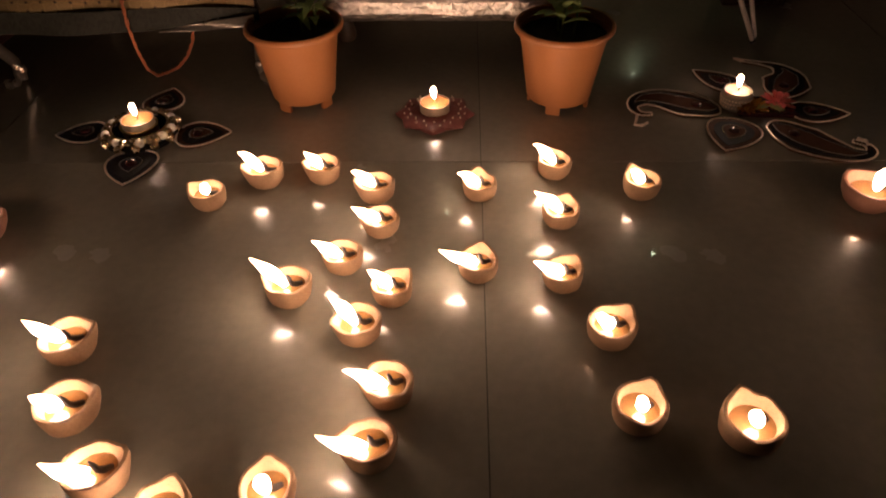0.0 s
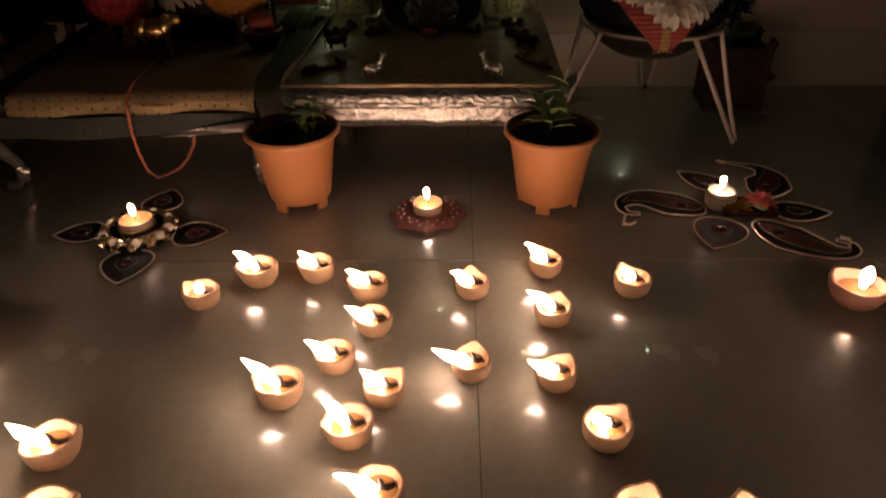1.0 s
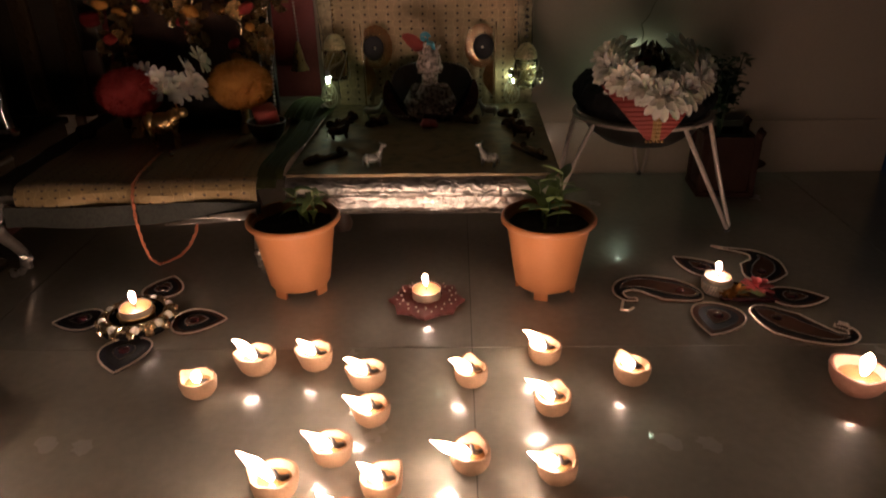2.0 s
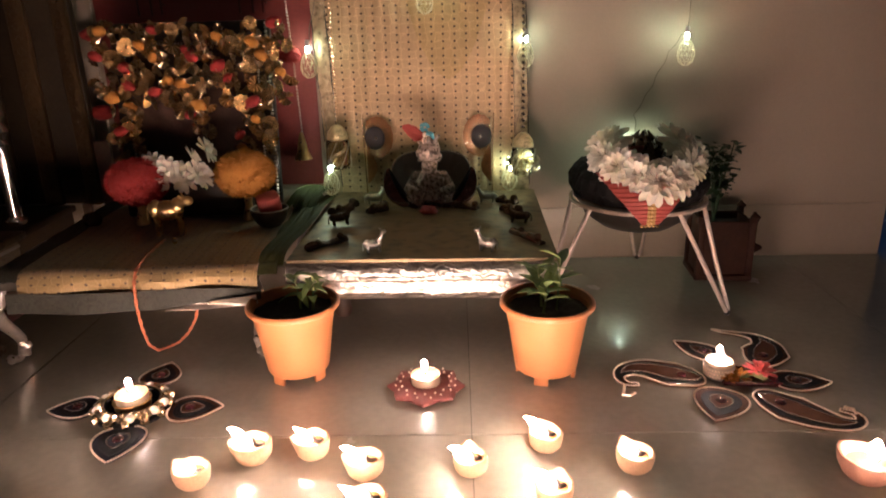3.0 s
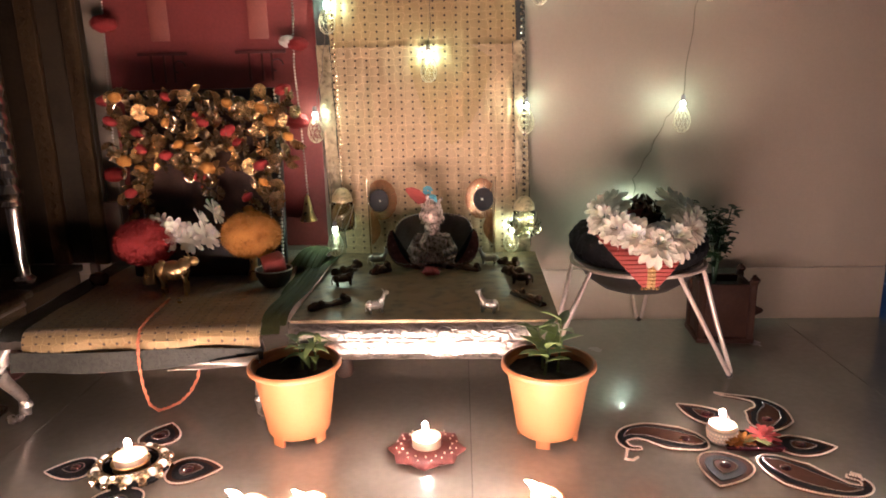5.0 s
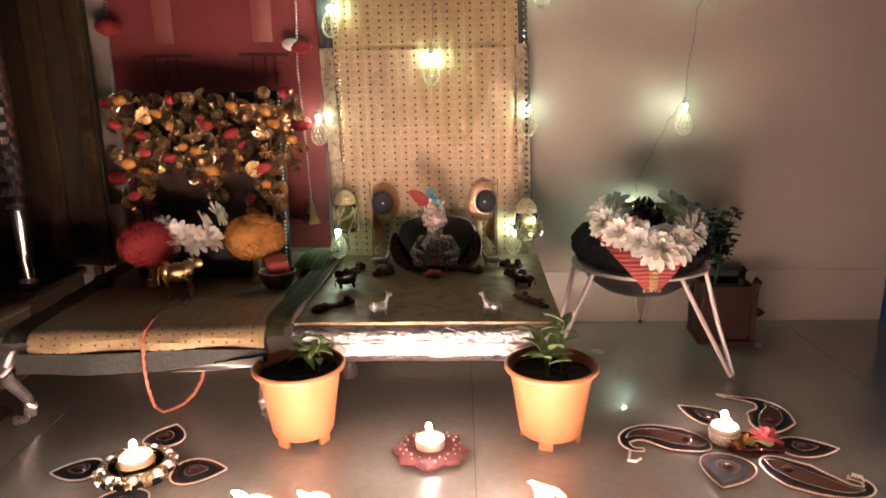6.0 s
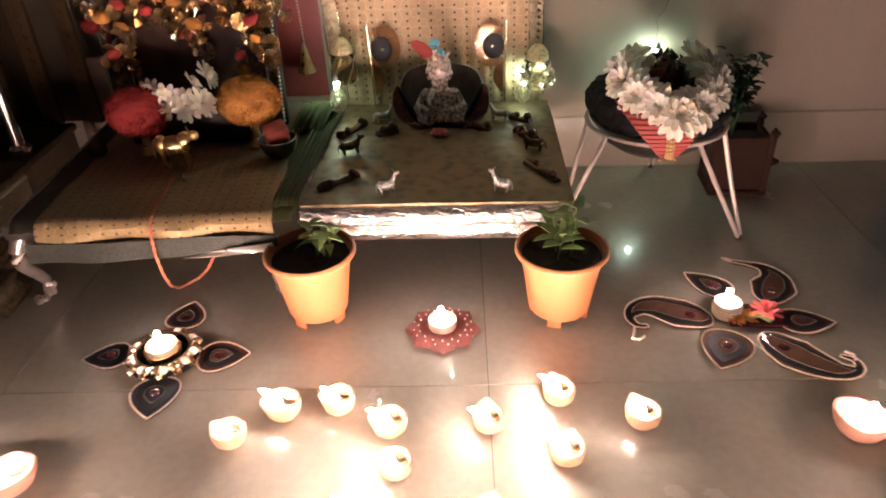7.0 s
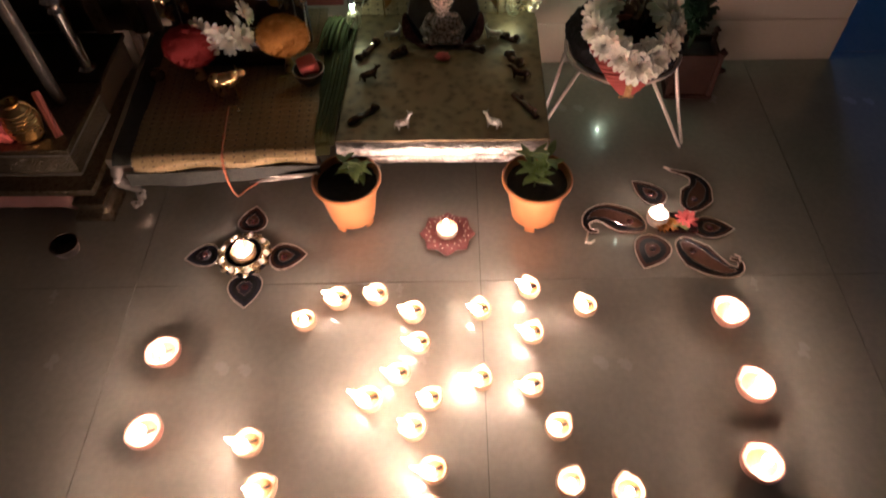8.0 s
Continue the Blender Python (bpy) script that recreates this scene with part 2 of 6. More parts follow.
M["velvet_blue"] = surface("dark_blue_felt", (0.028, 0.026, 0.034), 0.9, 0, 0.3, 80, 0.4, 600, spec=0.15)
M["black_gloss"] = surface("black_glitter", (0.010, 0.010, 0.011), 0.6, 0, 0.4, 300, 0.5, 900, spec=0.15)
M["bead"] = surface("copper_beads", (0.90, 0.72, 0.56), 0.30, 0.75, 0.2, 200, 0.2)
M["stone_red"] = surface("dark_red_stone", (0.045, 0.008, 0.010), 0.1, 0, 0.2, 100, 0, coat=1.0)
M["lotus"] = surface("maroon_lacquer", (0.185, 0.056, 0.047), 0.48, 0, 0.35, 90, 0.3, 300, coat=0.1)
M["pink_petal"] = surface("pink_fabric_petal", (0.66, 0.14, 0.13), 0.7, 0, 0.25, 80, 0.3)
M["pink_cloth"] = surface("dusty_pink_cloth", (0.50, 0.25, 0.22), 0.8, 0, 0.15, 25, 0.4, 500)
M["blue_cloth"] = surface("turquoise_ribbon", (0.10, 0.33, 0.42), 0.6, 0, 0.2, 90, 0.3)
M["statue"] = surface("painted_metal_statue", (0.56, 0.44, 0.37), 0.27, 0.4, 0.6, 160, 0.9, 500)
M["feather"] = surface("bronze_feather", (0.30, 0.13, 0.035), 0.55, 0.2, 0.35, 130, 0.6, 700)
M["feather_eye"] = surface("dark_feather_eye", (0.010, 0.006, 0.008), 0.5, 0, 0.3, 200, 0.3)
M["wing"] = surface("reddish_enamel", (0.16, 0.062, 0.045), 0.25, 0.4, 0.5, 120, 0.5, 500, coat=0.4)
M["glass"] = glass("clear_glass", (0.95, 0.93, 0.85))
M["glass_amber"] = glass("amber_glass", (0.97, 0.93, 0.82), 0.10)
M["cap_gilt"] = embossed("gilt_filigree", (0.86, 0.72, 0.40), 0.38, 160, 0.002, 0.55)
M["wire_dark"] = surface("dark_wire", (0.15, 0.12, 0.085), 0.5, 0, 0.2, 100)
M["wire_cage"] = surface("gilt_wire", (0.80, 0.74, 0.54), 0.3, 1.0, 0.1, 100)
M["violet"] = surface("clear_plastic", (0.45, 0.40, 0.40), 0.15, 0, 0.1, 80, 0.1)


# ---- building helpers ----
def mesh_of(name, bm, material, smooth=True):
    bmesh.ops.recalc_face_normals(bm, faces=bm.faces)
    me = bpy.data.meshes.new(name)
    bm.to_mesh(me)
    bm.free()
    me.materials.append(material)
    if smooth:
        me.polygons.foreach_set("use_smooth", [True] * len(me.polygons))
        me.set_sharp_from_angle(angle=radians(38))
    return me


def part(name, bm, material, parent, label="", smooth=True, at=None):
    ob = new(name, mesh_of(name, bm, material, smooth))
    ob.parent = parent
    if at is not None:
        ob.matrix_basis = at
    return tagged(ob, label)


def shared(name, me, parent, at):
    ob = new(name, me)
    ob.parent = parent
    ob.matrix_basis = at
    return ob


def thing(name, label, category, m=None, group="", kind=""):
    ob = new(name)
    ob.empty_display_size = 0.02
    if m is not None:
        ob.matrix_basis = m
    return tagged(ob, label, category, group, kind)


def solo(name, bm, material, label, category, m=None, group="", kind="", smooth=True):
    ob = new(name, mesh_of(name, bm, material, smooth))
    if m is not None:
        ob.matrix_basis = m
    return tagged(ob, label, category, group, kind)


def box(bm, c, s, bevel=0.0, turn=None, seg=2):
    r = bmesh.ops.create_cube(bm, size=1)
    vs = r["verts"]
    m = Matrix.Translation(c) @ (turn or Matrix()) @ Matrix.Diagonal((*s, 1))
    bmesh.ops.transform(bm, matrix=m, verts=vs)
    if bevel:
        es = list({e for v in vs for e in v.link_edges})
        bmesh.ops.bevel(bm, geom=es, offset=bevel, segments=seg, affect="EDGES", profile=0.5)
    return bm


def span(bm, lo, hi, bevel=0.0, seg=2):
    c = [(a + b) / 2 for a, b in zip(lo, hi)]
    return box(bm, c, [b - a for a, b in zip(lo, hi)], bevel, None, seg)


def lathe(bm, profile, n=24, c=(0, 0, 0), m=None):
    """Turns a profile of (radius, height) about the upright axis."""
    m = m or Matrix()
    rings = []
    for r, z in profile:
        if r < 1e-6:
            rings.append([bm.verts.new(m @ Vector((c[0], c[1], c[2] + z)))])
        else:
            rings.append([bm.verts.new(m @ Vector((c[0] + r * math.cos(2 * math.pi * i / n),
                                                   c[1] + r * math.sin(2 * math.pi * i / n), c[2] + z))) for i in range(n)])
    for a, b in zip(rings, rings[1:]):
        for i in range(n):
            j = (i + 1) % n
            if len(a) == 1 and len(b) == 1:
                continue
            if len(a) == 1:
                bm.faces.new((a[0], b[j], b[i]))
            elif len(b) == 1:
                bm.faces.new((a[i], a[j], b[0]))
            else:
                bm.faces.new((a[i], a[j], b[j], b[i]))
    return rings


def tube(bm, pts, r, n=8, closed=False):
    """A round bar along points; r is one radius or one for each point."""
    pts = [Vector(p) for p in pts]
    rs = r if isinstance(r, (list, tuple)) else [r] * len(pts)
    rings = []
    up = Vector((0, 0, 1))
    for i, p in enumerate(pts):
        a = pts[i - 1] if (i or closed) else p
        b = pts[(i + 1) % len(pts)] if (i < len(pts) - 1 or closed) else p
        d = (b - a).normalized()
        side = d.cross(up)
        if side.length < 0.05:
            side = d.cross(Vector((0, 1, 0)))
        side.normalize()
        nor = side.cross(d)
        rings.append([bm.verts.new(p + rs[i] * (math.cos(2 * math.pi * k / n) * side + math.sin(2 * math.pi * k / n) * nor)) for k in range(n)])
    pairs = list(zip(rings, rings[1:])) + ([(rings[-1], rings[0])] if closed else [])
    for a, b in pairs:
        for k in range(n):
            bm.faces.new((a[k], a[(k + 1) % n], b[(k + 1) % n], b[k]))
    if not closed:
        bm.faces.new(rings[0])
        bm.faces.new(list(reversed(rings[-1])))
    return bm


def ball(bm, c, r, u=12, v=8, squash=(1, 1, 1), rough=0.0):
    res = bmesh.ops.create_uvsphere(bm, u_segments=u, v_segments=v, radius=1)
    for w in res["verts"]:
        k = 1 + (rough * noise.noise(w.co * 2.3 + Vector(c) * 37) if rough else 0)
        w.co = Vector(c) + Vector([w.co[i] * r * squash[i] * k for i in range(3)])
    return bm


def sheet(bm, fn, nu, nv):
    """A grid of fn(u, v), u and v from 0 to 1."""
    g = [[bm.verts.new(fn(i / nu, j / nv)) for j in range(nv + 1)] for i in range(nu + 1)]
    for i in range(nu):
        for j in range(nv):
            bm.faces.new((g[i][j], g[i + 1][j], g[i + 1][j + 1], g[i][j + 1]))
    return g


def thicken(bm, t):
    bmesh.ops.recalc_face_normals(bm, faces=bm.faces)
    bmesh.ops.solidify(bm, geom=list(bm.faces), thickness=t)
    return bm


def slab(bm, outline, z0, z1):
    """A flat plate with a given outline of (x, y)."""
    lo = [bm.verts.new((x, y, z0)) for x, y in outline]
    hi = [bm.verts.new((x, y, z1)) for x, y in outline]
    n = len(outline)
    bm.faces.new(hi)
    bm.faces.new(list(reversed(lo)))
    for i in range(n):
        bm.faces.new((lo[i], lo[(i + 1) % n], hi[(i + 1) % n], hi[i]))
    return bm


def fresh():
    return bmesh.new()


# ---- the room ----
WALL_Y, WALL_END = 1.262, 0.910
bm = fresh()
span(bm, (-2.6, WALL_Y, 0), (WALL_END, WALL_Y + 0.13, 2.7), 0.003)
solo("wall_north", bm, M["paint"], "plain warm beige painted wall behind the shrine tables", "wall", kind="structure")
bm = fresh()
span(bm, (-2.6, WALL_Y - 0.0035, 0.0), (WALL_END - 0.002, WALL_Y - 0.0005, 0.103), 0.0025)
solo("baseboard", bm, M["skirting"], "smooth beige skirting along the foot of the wall", "baseboard", kind="structure")
# walls and ceiling added around, mostly unseen, so light bounces dimly
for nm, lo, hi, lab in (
        ("wall_south", (-2.6, -2.13, 0), (3.2, -2.0, 2.7), "unseen plain wall of the room behind, added for dim bounce light"),
        ("wall_west", (-2.73, -2.13, 0), (-2.602, 1.392, 2.7), "unseen plain wall at the shrine's side, added for dim bounce light"),
        ("wall_east", (3.202, -2.13, 0), (3.33, 3.4, 2.7), "unseen plain wall of the passage side, added to close the room"),
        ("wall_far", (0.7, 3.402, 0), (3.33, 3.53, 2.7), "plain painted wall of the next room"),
        ("wall_passage", (0.72, 1.394, 0), (0.85, 3.4, 2.7), "unseen plain wall beside the passage, added to close it off")):
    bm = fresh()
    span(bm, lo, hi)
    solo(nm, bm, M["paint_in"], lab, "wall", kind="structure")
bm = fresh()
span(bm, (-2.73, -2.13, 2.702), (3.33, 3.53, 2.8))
solo("ceiling", bm, M["paint_in"], "unseen plain ceiling of the room, added for dim bounce light", "ceiling", kind="structure")

# diyas: x, y, rim radius, spout bearing (degrees from +x), flame's run sideways and rise
CLUSTER_BACK = [
    (-0.180, 0.565, 0.0200, 160, -0.002, 0.012), (-0.128, 0.608, 0.0220, 200, -0.024, 0.024),
    (-0.063, 0.617, 0.0205, 190, -0.018, 0.017), (0.001, 0.582, 0.0208, 185, -0.024, 0.018),
    (0.013, 0.523, 0.0196, 180, -0.028, 0.013), (0.114, 0.587, 0.0194, 95, -0.024, 0.014),
    (0.198, 0.630, 0.0200, 110, -0.026, 0.024), (0.289, 0.593, 0.0206, 120, -0.015, 0.013),
    (0.198, 0.541, 0.0200, 70, -0.030, 0.024)]
CLUSTER_MIDDLE = [
    (-0.017, 0.467, 0.0196, 175, -0.027, 0.016), (-0.060, 0.423, 0.0220, 170, -0.029, 0.034),
    (0.035, 0.425, 0.0196, 40, -0.020, 0.020), (0.010, 0.378, 0.0212, 200, -0.020, 0.034),
    (0.113, 0.459, 0.0200, 80, -0.038, 0.013), (0.192, 0.447, 0.0196, 50, -0.029, 0.012),
    (0.227, 0.380, 0.0216, 40, -0.016, 0.012), (0.236, 0.296, 0.0214, 60, -0.004, 0.012),
    (0.316, 0.284, 0.0236, 100, -0.008, 0.014)]
CLUSTER_FRONT = [
    (0.043, 0.314, 0.0208, 185, -0.034, 0.017), (0.035, 0.258, 0.0212, 185, -0.038, 0.008),
    (-0.234, 0.352, 0.0225, 20, -0.028, 0.022), (-0.203, 0.284, 0.0230, 20, -0.022, 0.012),
    (-0.157, 0.230, 0.0225, 30, -0.036, 0.006), (-0.099, 0.202, 0.0210, 80, -0.040, 0.012),
    (-0.031, 0.221, 0.0205, 100, -0.004, 0.016)]
OUTER = [
    (-0.402, 0.503, 0.0310, 40, -0.004, 0.018), (-0.394, 0.367, 0.0305, 60, -0.003, 0.018),
    (-0.362, 0.240, 0.0300, 50, -0.003, 0.018), (0.523, 0.578, 0.0318, 130, 0.003, 0.016),
    (0.531, 0.447, 0.0318, 120, 0.003, 0.016), (0.509, 0.325, 0.0330, 120, -0.003, 0.016)]


def flame_mesh(dx, dz, w):
    """A tongue of fire that leaves the wick upright and is blown over, full in the body and short at the tip."""
    b = fresh()
    pts, rs = [], []
    girth = (0.45, 0.80, 1.0, 1.02, 0.95, 0.82, 0.60, 0.36, 0.08)
    for k, g in enumerate(girth):
        s = k / (len(girth) - 1)
        lick = 0.0012 * math.sin(s * 7 + dx * 700) * s
        pts.append((dx * s ** 1.15, 0.12 * dx * math.sin(s * 3), dz * (1 - (1 - s) ** 1.7) + lick))
        rs.append(w * g * (1 + 0.10 * math.sin(s * 11 + dz * 900)))
    tube(b, pts, rs, 10)
    return b


def diya(x, y, R, spout, fx, fz, big=False):
    h = R * (0.86 if big else 1.08)
    lab = ("wide reddish clay oil lamp burning on the floor tiles" if big
           else "small pale terracotta oil lamp burning on the floor tiles")
    t = thing("clay_oil_lamp", lab, "oil lamp", pose(x, y, 0.0005, 0, 0, 0), "burning clay lamps on the floor")
    b = fresh()
    base = 0.64 if big else 0.72
    prof = [(0, 0), (R * base * 0.8, 0), (R * base, h * 0.04), (R * (base + 0.18), h * 0.26), (R * 0.985, h * 0.62), (R, h * 0.90), (R * 0.97, h * 0.985), (R * 0.91, h),
            (R * 0.84, h * 0.985), (R * 0.79, h * 0.90), (R * 0.68, h * 0.58), (R * 0.35, h * 0.40), (0, h * 0.36)]
    lathe(b, prof, 28)
    sa = radians(spout)
    seedv = Vector((x * 31, y * 29, 0))
    for v in b.verts:
        r = math.hypot(v.co.x, v.co.y)
        if r < 1e-5:
            continue
        a = math.atan2(v.co.y, v.co.x)
        d = math.cos(a - sa)
        up = max(0, v.co.z / h - 0.35) / 0.65
        pull = max(0, d) ** 22 * up
        k = 1 + (0.09 if big else 0.20) * pull + 0.065 * noise.noise(Vector((math.cos(a) * 1.3, math.sin(a) * 1.3, v.co.z * 25)) + seedv) - 0.05 * up * abs(math.sin(a - sa)) ** 3
        v.co.x *= k
        v.co.y *= k
        v.co.z *= 1 + (0.08 if big else 0.16) * pull * up + 0.11 * noise.noise(Vector((math.cos(a) * 1.6, math.sin(a) * 1.6, 3)) + seedv) * up
    part("bowl", b, M["terracotta_big"] if big else M["terracotta"], t)
    b = fresh()
    lathe(b, [(R * 0.71, h * 0.655), (R * 0.4, h * 0.66), (0, h * 0.66)], 20)
    part("oil", b, M["oil"], t, "dark amber oil")
    wx, wy = (0.10 * R if fx < -0.01 else 0.05 * R), -0.05 * R
    lean = 0.0016 if fx < -0.01 else 0.0
    b = fresh()
    tube(b, [(wx + R * 0.42, wy + R * 0.25, h * 0.63), (wx + R * 0.2, wy + R * 0.1, h * 0.70), (wx + 0.001, wy, h * 0.84), (wx, wy, h + 0.002), (wx - lean, wy, h + 0.006)], [0.0026, 0.0028, 0.0025, 0.0020, 0.0008], 7)
    wick = part("wick", b, M["wick"], t, "charred cotton wick")
    w = 0.0054
    if big:
        w = 0.0063
    if abs(fx) < 0.006 and fz < 0.015:
        w = 0.0048
    part("flame", flame_mesh(fx * 0.92, fz * (0.95 if big else 0.80) + 0.004, w), M["flame_wide"] if big else M["flame"], wick, "bright leaning flame", at=pose(wx - 0.0036 if fx < -0.01 else wx, wy - 0.0022, h * (0.86 if big else 0.82)))


for row in CLUSTER_BACK + CLUSTER_MIDDLE + CLUSTER_FRONT:
    diya(*row)
for x, y, R, spout, fx, fz in OUTER:
    diya(x, y, R * 0.93, spout, fx, fz * 1.3, big=True)


def tealight(parent_m, wax, rad=0.0188, high=0.012, label="round tea light candle burning in a thin metal cup"):
    t = thing("tea_light", label, "candle", parent_m)
    b = fresh()
    lathe(b, [(0, 0), (rad * 0.97, 0), (rad, 0.001), (rad, high), (rad * 1.03, high + 0.0006), (rad * 0.97, high + 0.0004), (rad * 0.965, high - 0.003), (0, high - 0.003)], 28)
    part("cup", b, M["tin"], t, "thin metal cup")
    b = fresh()
    lathe(b, [(rad * 0.955, high - 0.0028), (rad * 0.955, high - 0.0006), (rad * 0.75, high - 0.0002), (rad * 0.3, high - 0.0012), (0, high - 0.0014)], 24)
    part("wax", b, wax, t)
    b = fresh()
    tube(b, [(0, 0, high - 0.0016), (0.0004, 0, high + 0.004), (-0.0006, 0, high + 0.008)], 0.0008, 6)
    wick = part("wick", b, M["wick"], t)
    part("flame", flame_mesh(-0.002, 0.0165, 0.0038), M["flame"], wick, "small upright flame", at=pose(-0.0005, 0, high + 0.006))
    return t


# ---- the two low tables ----
T1 = (-0.140, 0.236, 0.850, 1.238, 0.140)
t = thing("shrine_table", "low table clad in embossed silver sheet, darker and browner on top", "table", pose(0, 0, 0))
bm = fresh()
x0, x1, y0, y1, zt = T1


def top_sheet(u, v):
    x, y = x0 + (x1 - x0) * u, y0 + 0.006 + (y1 - y0 - 0.006) * v
    return (x, y, zt + 0.0012 * noise.noise(Vector((x * 30, y * 30, 0))) + 0.0006 * noise.noise(Vector((x * 90, y * 90, 2))))


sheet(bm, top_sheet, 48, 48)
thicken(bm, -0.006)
part("tabletop", bm, M["silver_top"], t, "darker embossed top")


def apron(bm, a, b, z_hi, z_lo, out):
    """A front board of embossed sheet with a rolled upper edge and small crumples."""
    a, b, out = Vector(a), Vector(b), Vector(out)

    def fn(u, v):
        p = a.lerp(b, u)
        z = z_hi + (z_lo - z_hi) * v
        bulge = 0.004 * math.exp(-((v - 0.08) / 0.09) ** 2) + 0.0025 * math.exp(-((v - 0.95) / 0.06) ** 2)
        w = 0.0006 * noise.noise(Vector((p.x * 60, p.y * 60, z * 90))) + 0.0005 * noise.noise(Vector((p.x * 170, p.y * 170, z * 170)))
        q = p + out * (bulge + w + 0.003)
        return (q.x, q.y, z + 0.0015 * noise.noise(Vector((p.x * 25, p.y * 25, 5))) * v)
    sheet(bm, fn, 150, 18)
    thicken(bm, 0.004)


def lip(u, v):
    x = x0 + (x1 - x0) * u
    out = 0.012 * (1 - (1 - min(1, v / 0.60)) ** 2) - 0.010 + 0.0016 * math.exp(-((v - 0.82) / 0.10) ** 2)
    dent = 0.0003 * noise.noise(Vector((x * 70, v * 2, 1))) + 0.0004 * noise.noise(Vector((x * 220, v * 5, 4)))
    return (x, y0 - out - dent, zt + 0.001 - 0.024 * v + 0.0008 * noise.noise(Vector((x * 20, 0, 7))) * v)


bm = fresh()
sheet(bm, lip, 150, 16)
thicken(bm, 0.003)
part("front_lip", bm, M["silver"], t, "rolled lip of crumpled silver sheet")
bm = fresh()
span(bm, (x0 + 0.004, y0 + 0.012, zt - 0.0205), (x1 - 0.004, y1 - 0.004, zt - 0.0075), 0.001)
part("underboard", bm, M["wood_and_shade"], t)
bm = fresh()
apron(bm, (x0 + 0.024, y0 + 0.018, 0), (x1 - 0.020, y0 + 0.018, 0), 0.1190, 0.088, (0, -1, 0))
part("front_apron", bm, M["silver"], t, "bright crumpled silver front board set back under the lip")
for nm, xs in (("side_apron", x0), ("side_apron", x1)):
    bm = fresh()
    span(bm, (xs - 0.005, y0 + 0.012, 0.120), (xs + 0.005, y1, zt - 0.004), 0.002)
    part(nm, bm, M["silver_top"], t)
# legs take a dark colour so they sink into the table's shade
for lx in (x0 + 0.045, x1 - 0.042):
    for ly in (y0 + 0.150, y1 - 0.03):
        bm = fresh()
        lathe(bm, [(0, 0), (0.013, 0), (0.016, 0.01), (0.011, 0.03), (0.014, 0.07), (0.018, 0.10), (0.018, 0.119), (0, 0.119)], 14)
        part("leg", bm, M["wood_and_shade"], t, "turned leg coloured dark for the shade underneath", at=pose(lx, ly, 0))

TURN_L = 3.5
t2 = thing("offering_table", "low table with silver cabriole legs under a gold cloth", "table", pose(-0.345, 0.83, 0, 0, 0, TURN_L))
bm = fresh()
span(bm, (-0.205, 0.0, 0.118), (0.165, 0.40, 0.142), 0.004)
part("tabletop", bm, M["silver_dull"], t2)
bm = fresh()
span(bm, (-0.20, 0.012, 0.098), (0.16, 0.024, 0.117), 0.002)
part("apron", bm, M["wood_and_shade"], t2)


def cabriole(sx):
    b = fresh()
    pts, rs = [], []
    for k in range(10):
        s = k / 9
        pts.append((sx * (0.010 * math.sin(s * 5.2) + 0.012 * s), -0.012 * math.sin(s * 5.2), 0.118 - 0.112 * s))
        rs.append(0.012 - 0.006 * s + 0.003 * (s > 0.85))
    tube(b, pts, rs, 10)
    for k in (-1, 0, 1):
        ball(b, (sx * 0.010 + k * 0.006, -0.002 - 0.006 * (k == 0), 0.0055), 0.006, 8, 6, (1, 1.5, 0.9))
    return b


for sx, lx, ly in ((-1, -0.192, 0.022), (1, 0.15, 0.022), (-1, -0.192, 0.375), (1, 0.15, 0.375)):
    part("leg", cabriole(sx), M["silver_leg"], t2, "pale silver leg with a claw foot", at=pose(lx, ly, 0.001))

# gold cloth: the top, the front fall, and its dull border
cl = thing("table_cloth", "gold brocade cloth with small dark dots and a grey-green border", "cloth", pose(-0.345, 0.83, 0, 0, 0, TURN_L))


def cloth_fn(u, v):
    x = -0.155 + 0.325 * u
    s = v * 0.46
    wav = 0.0016 * noise.noise(Vector((x * 28, s * 14, 1))) + 0.0035 * noise.noise(Vector((x * 9, s * 6, 7)))
    r = 0.016
    fall = 0.030
    if s < fall - r:
        return (x, -0.012 + 0.5 * wav - 0.004 * math.sin(x * 40), 0.146 - r - (fall - r - s) + 0.003 * math.sin(x * 23 + 1))
    if s < fall - r + r * 1.571:
        a = (s - (fall - r)) / r
        return (x, -0.012 + r - r * math.cos(a) + 0.5 * wav * (1 - a / 1.57), 0.146 - r + r * math.sin(a) + 0.5 * wav + 0.003 * math.sin(x * 23 + 1) * (1 - a / 1.57))
    return (x, -0.012 + r + (s - fall + r - r * 1.571), 0.1465 + abs(wav) * 0.8)


bm = fresh()
sheet(bm, cloth_fn, 60, 70)
thicken(bm, 0.0015)
part("brocade", bm, M["brocade_mat"], cl)
for a, b, nm in ((-0.190, -0.153, "side_border"), (0.168, 0.196, "side_border")):
    bm = fresh()
    sheet(bm, lambda u, v: (a + (b - a) * u, -0.010 + 0.40 * v, 0.1475 + 0.002 * noise.noise(Vector((u * 3, v * 9, a * 50))) - (0.012 * max(0, 0.04 - v) / 0.04)), 8, 40)
    thicken(bm, 0.0012)
    part(nm, bm, M["grey_border"] if a < 0 else M["green_cloth"], cl)
bm = fresh()
sheet(bm, lambda u, v: (-0.170 + 0.345 * u, -0.0175 - 0.004 * v + 0.002 * math.sin(u * 17) * v, 0.120 - (0.028 - 0.014 * max(0, u - 0.55) / 0.45) * v + 0.0015 * math.sin(-0.2 * 23 + u * 9)), 50, 6)
thicken(bm, 0.0012)
part("front_border", bm, M["grey_border"], cl, "dull grey-green border")
bm = fresh()
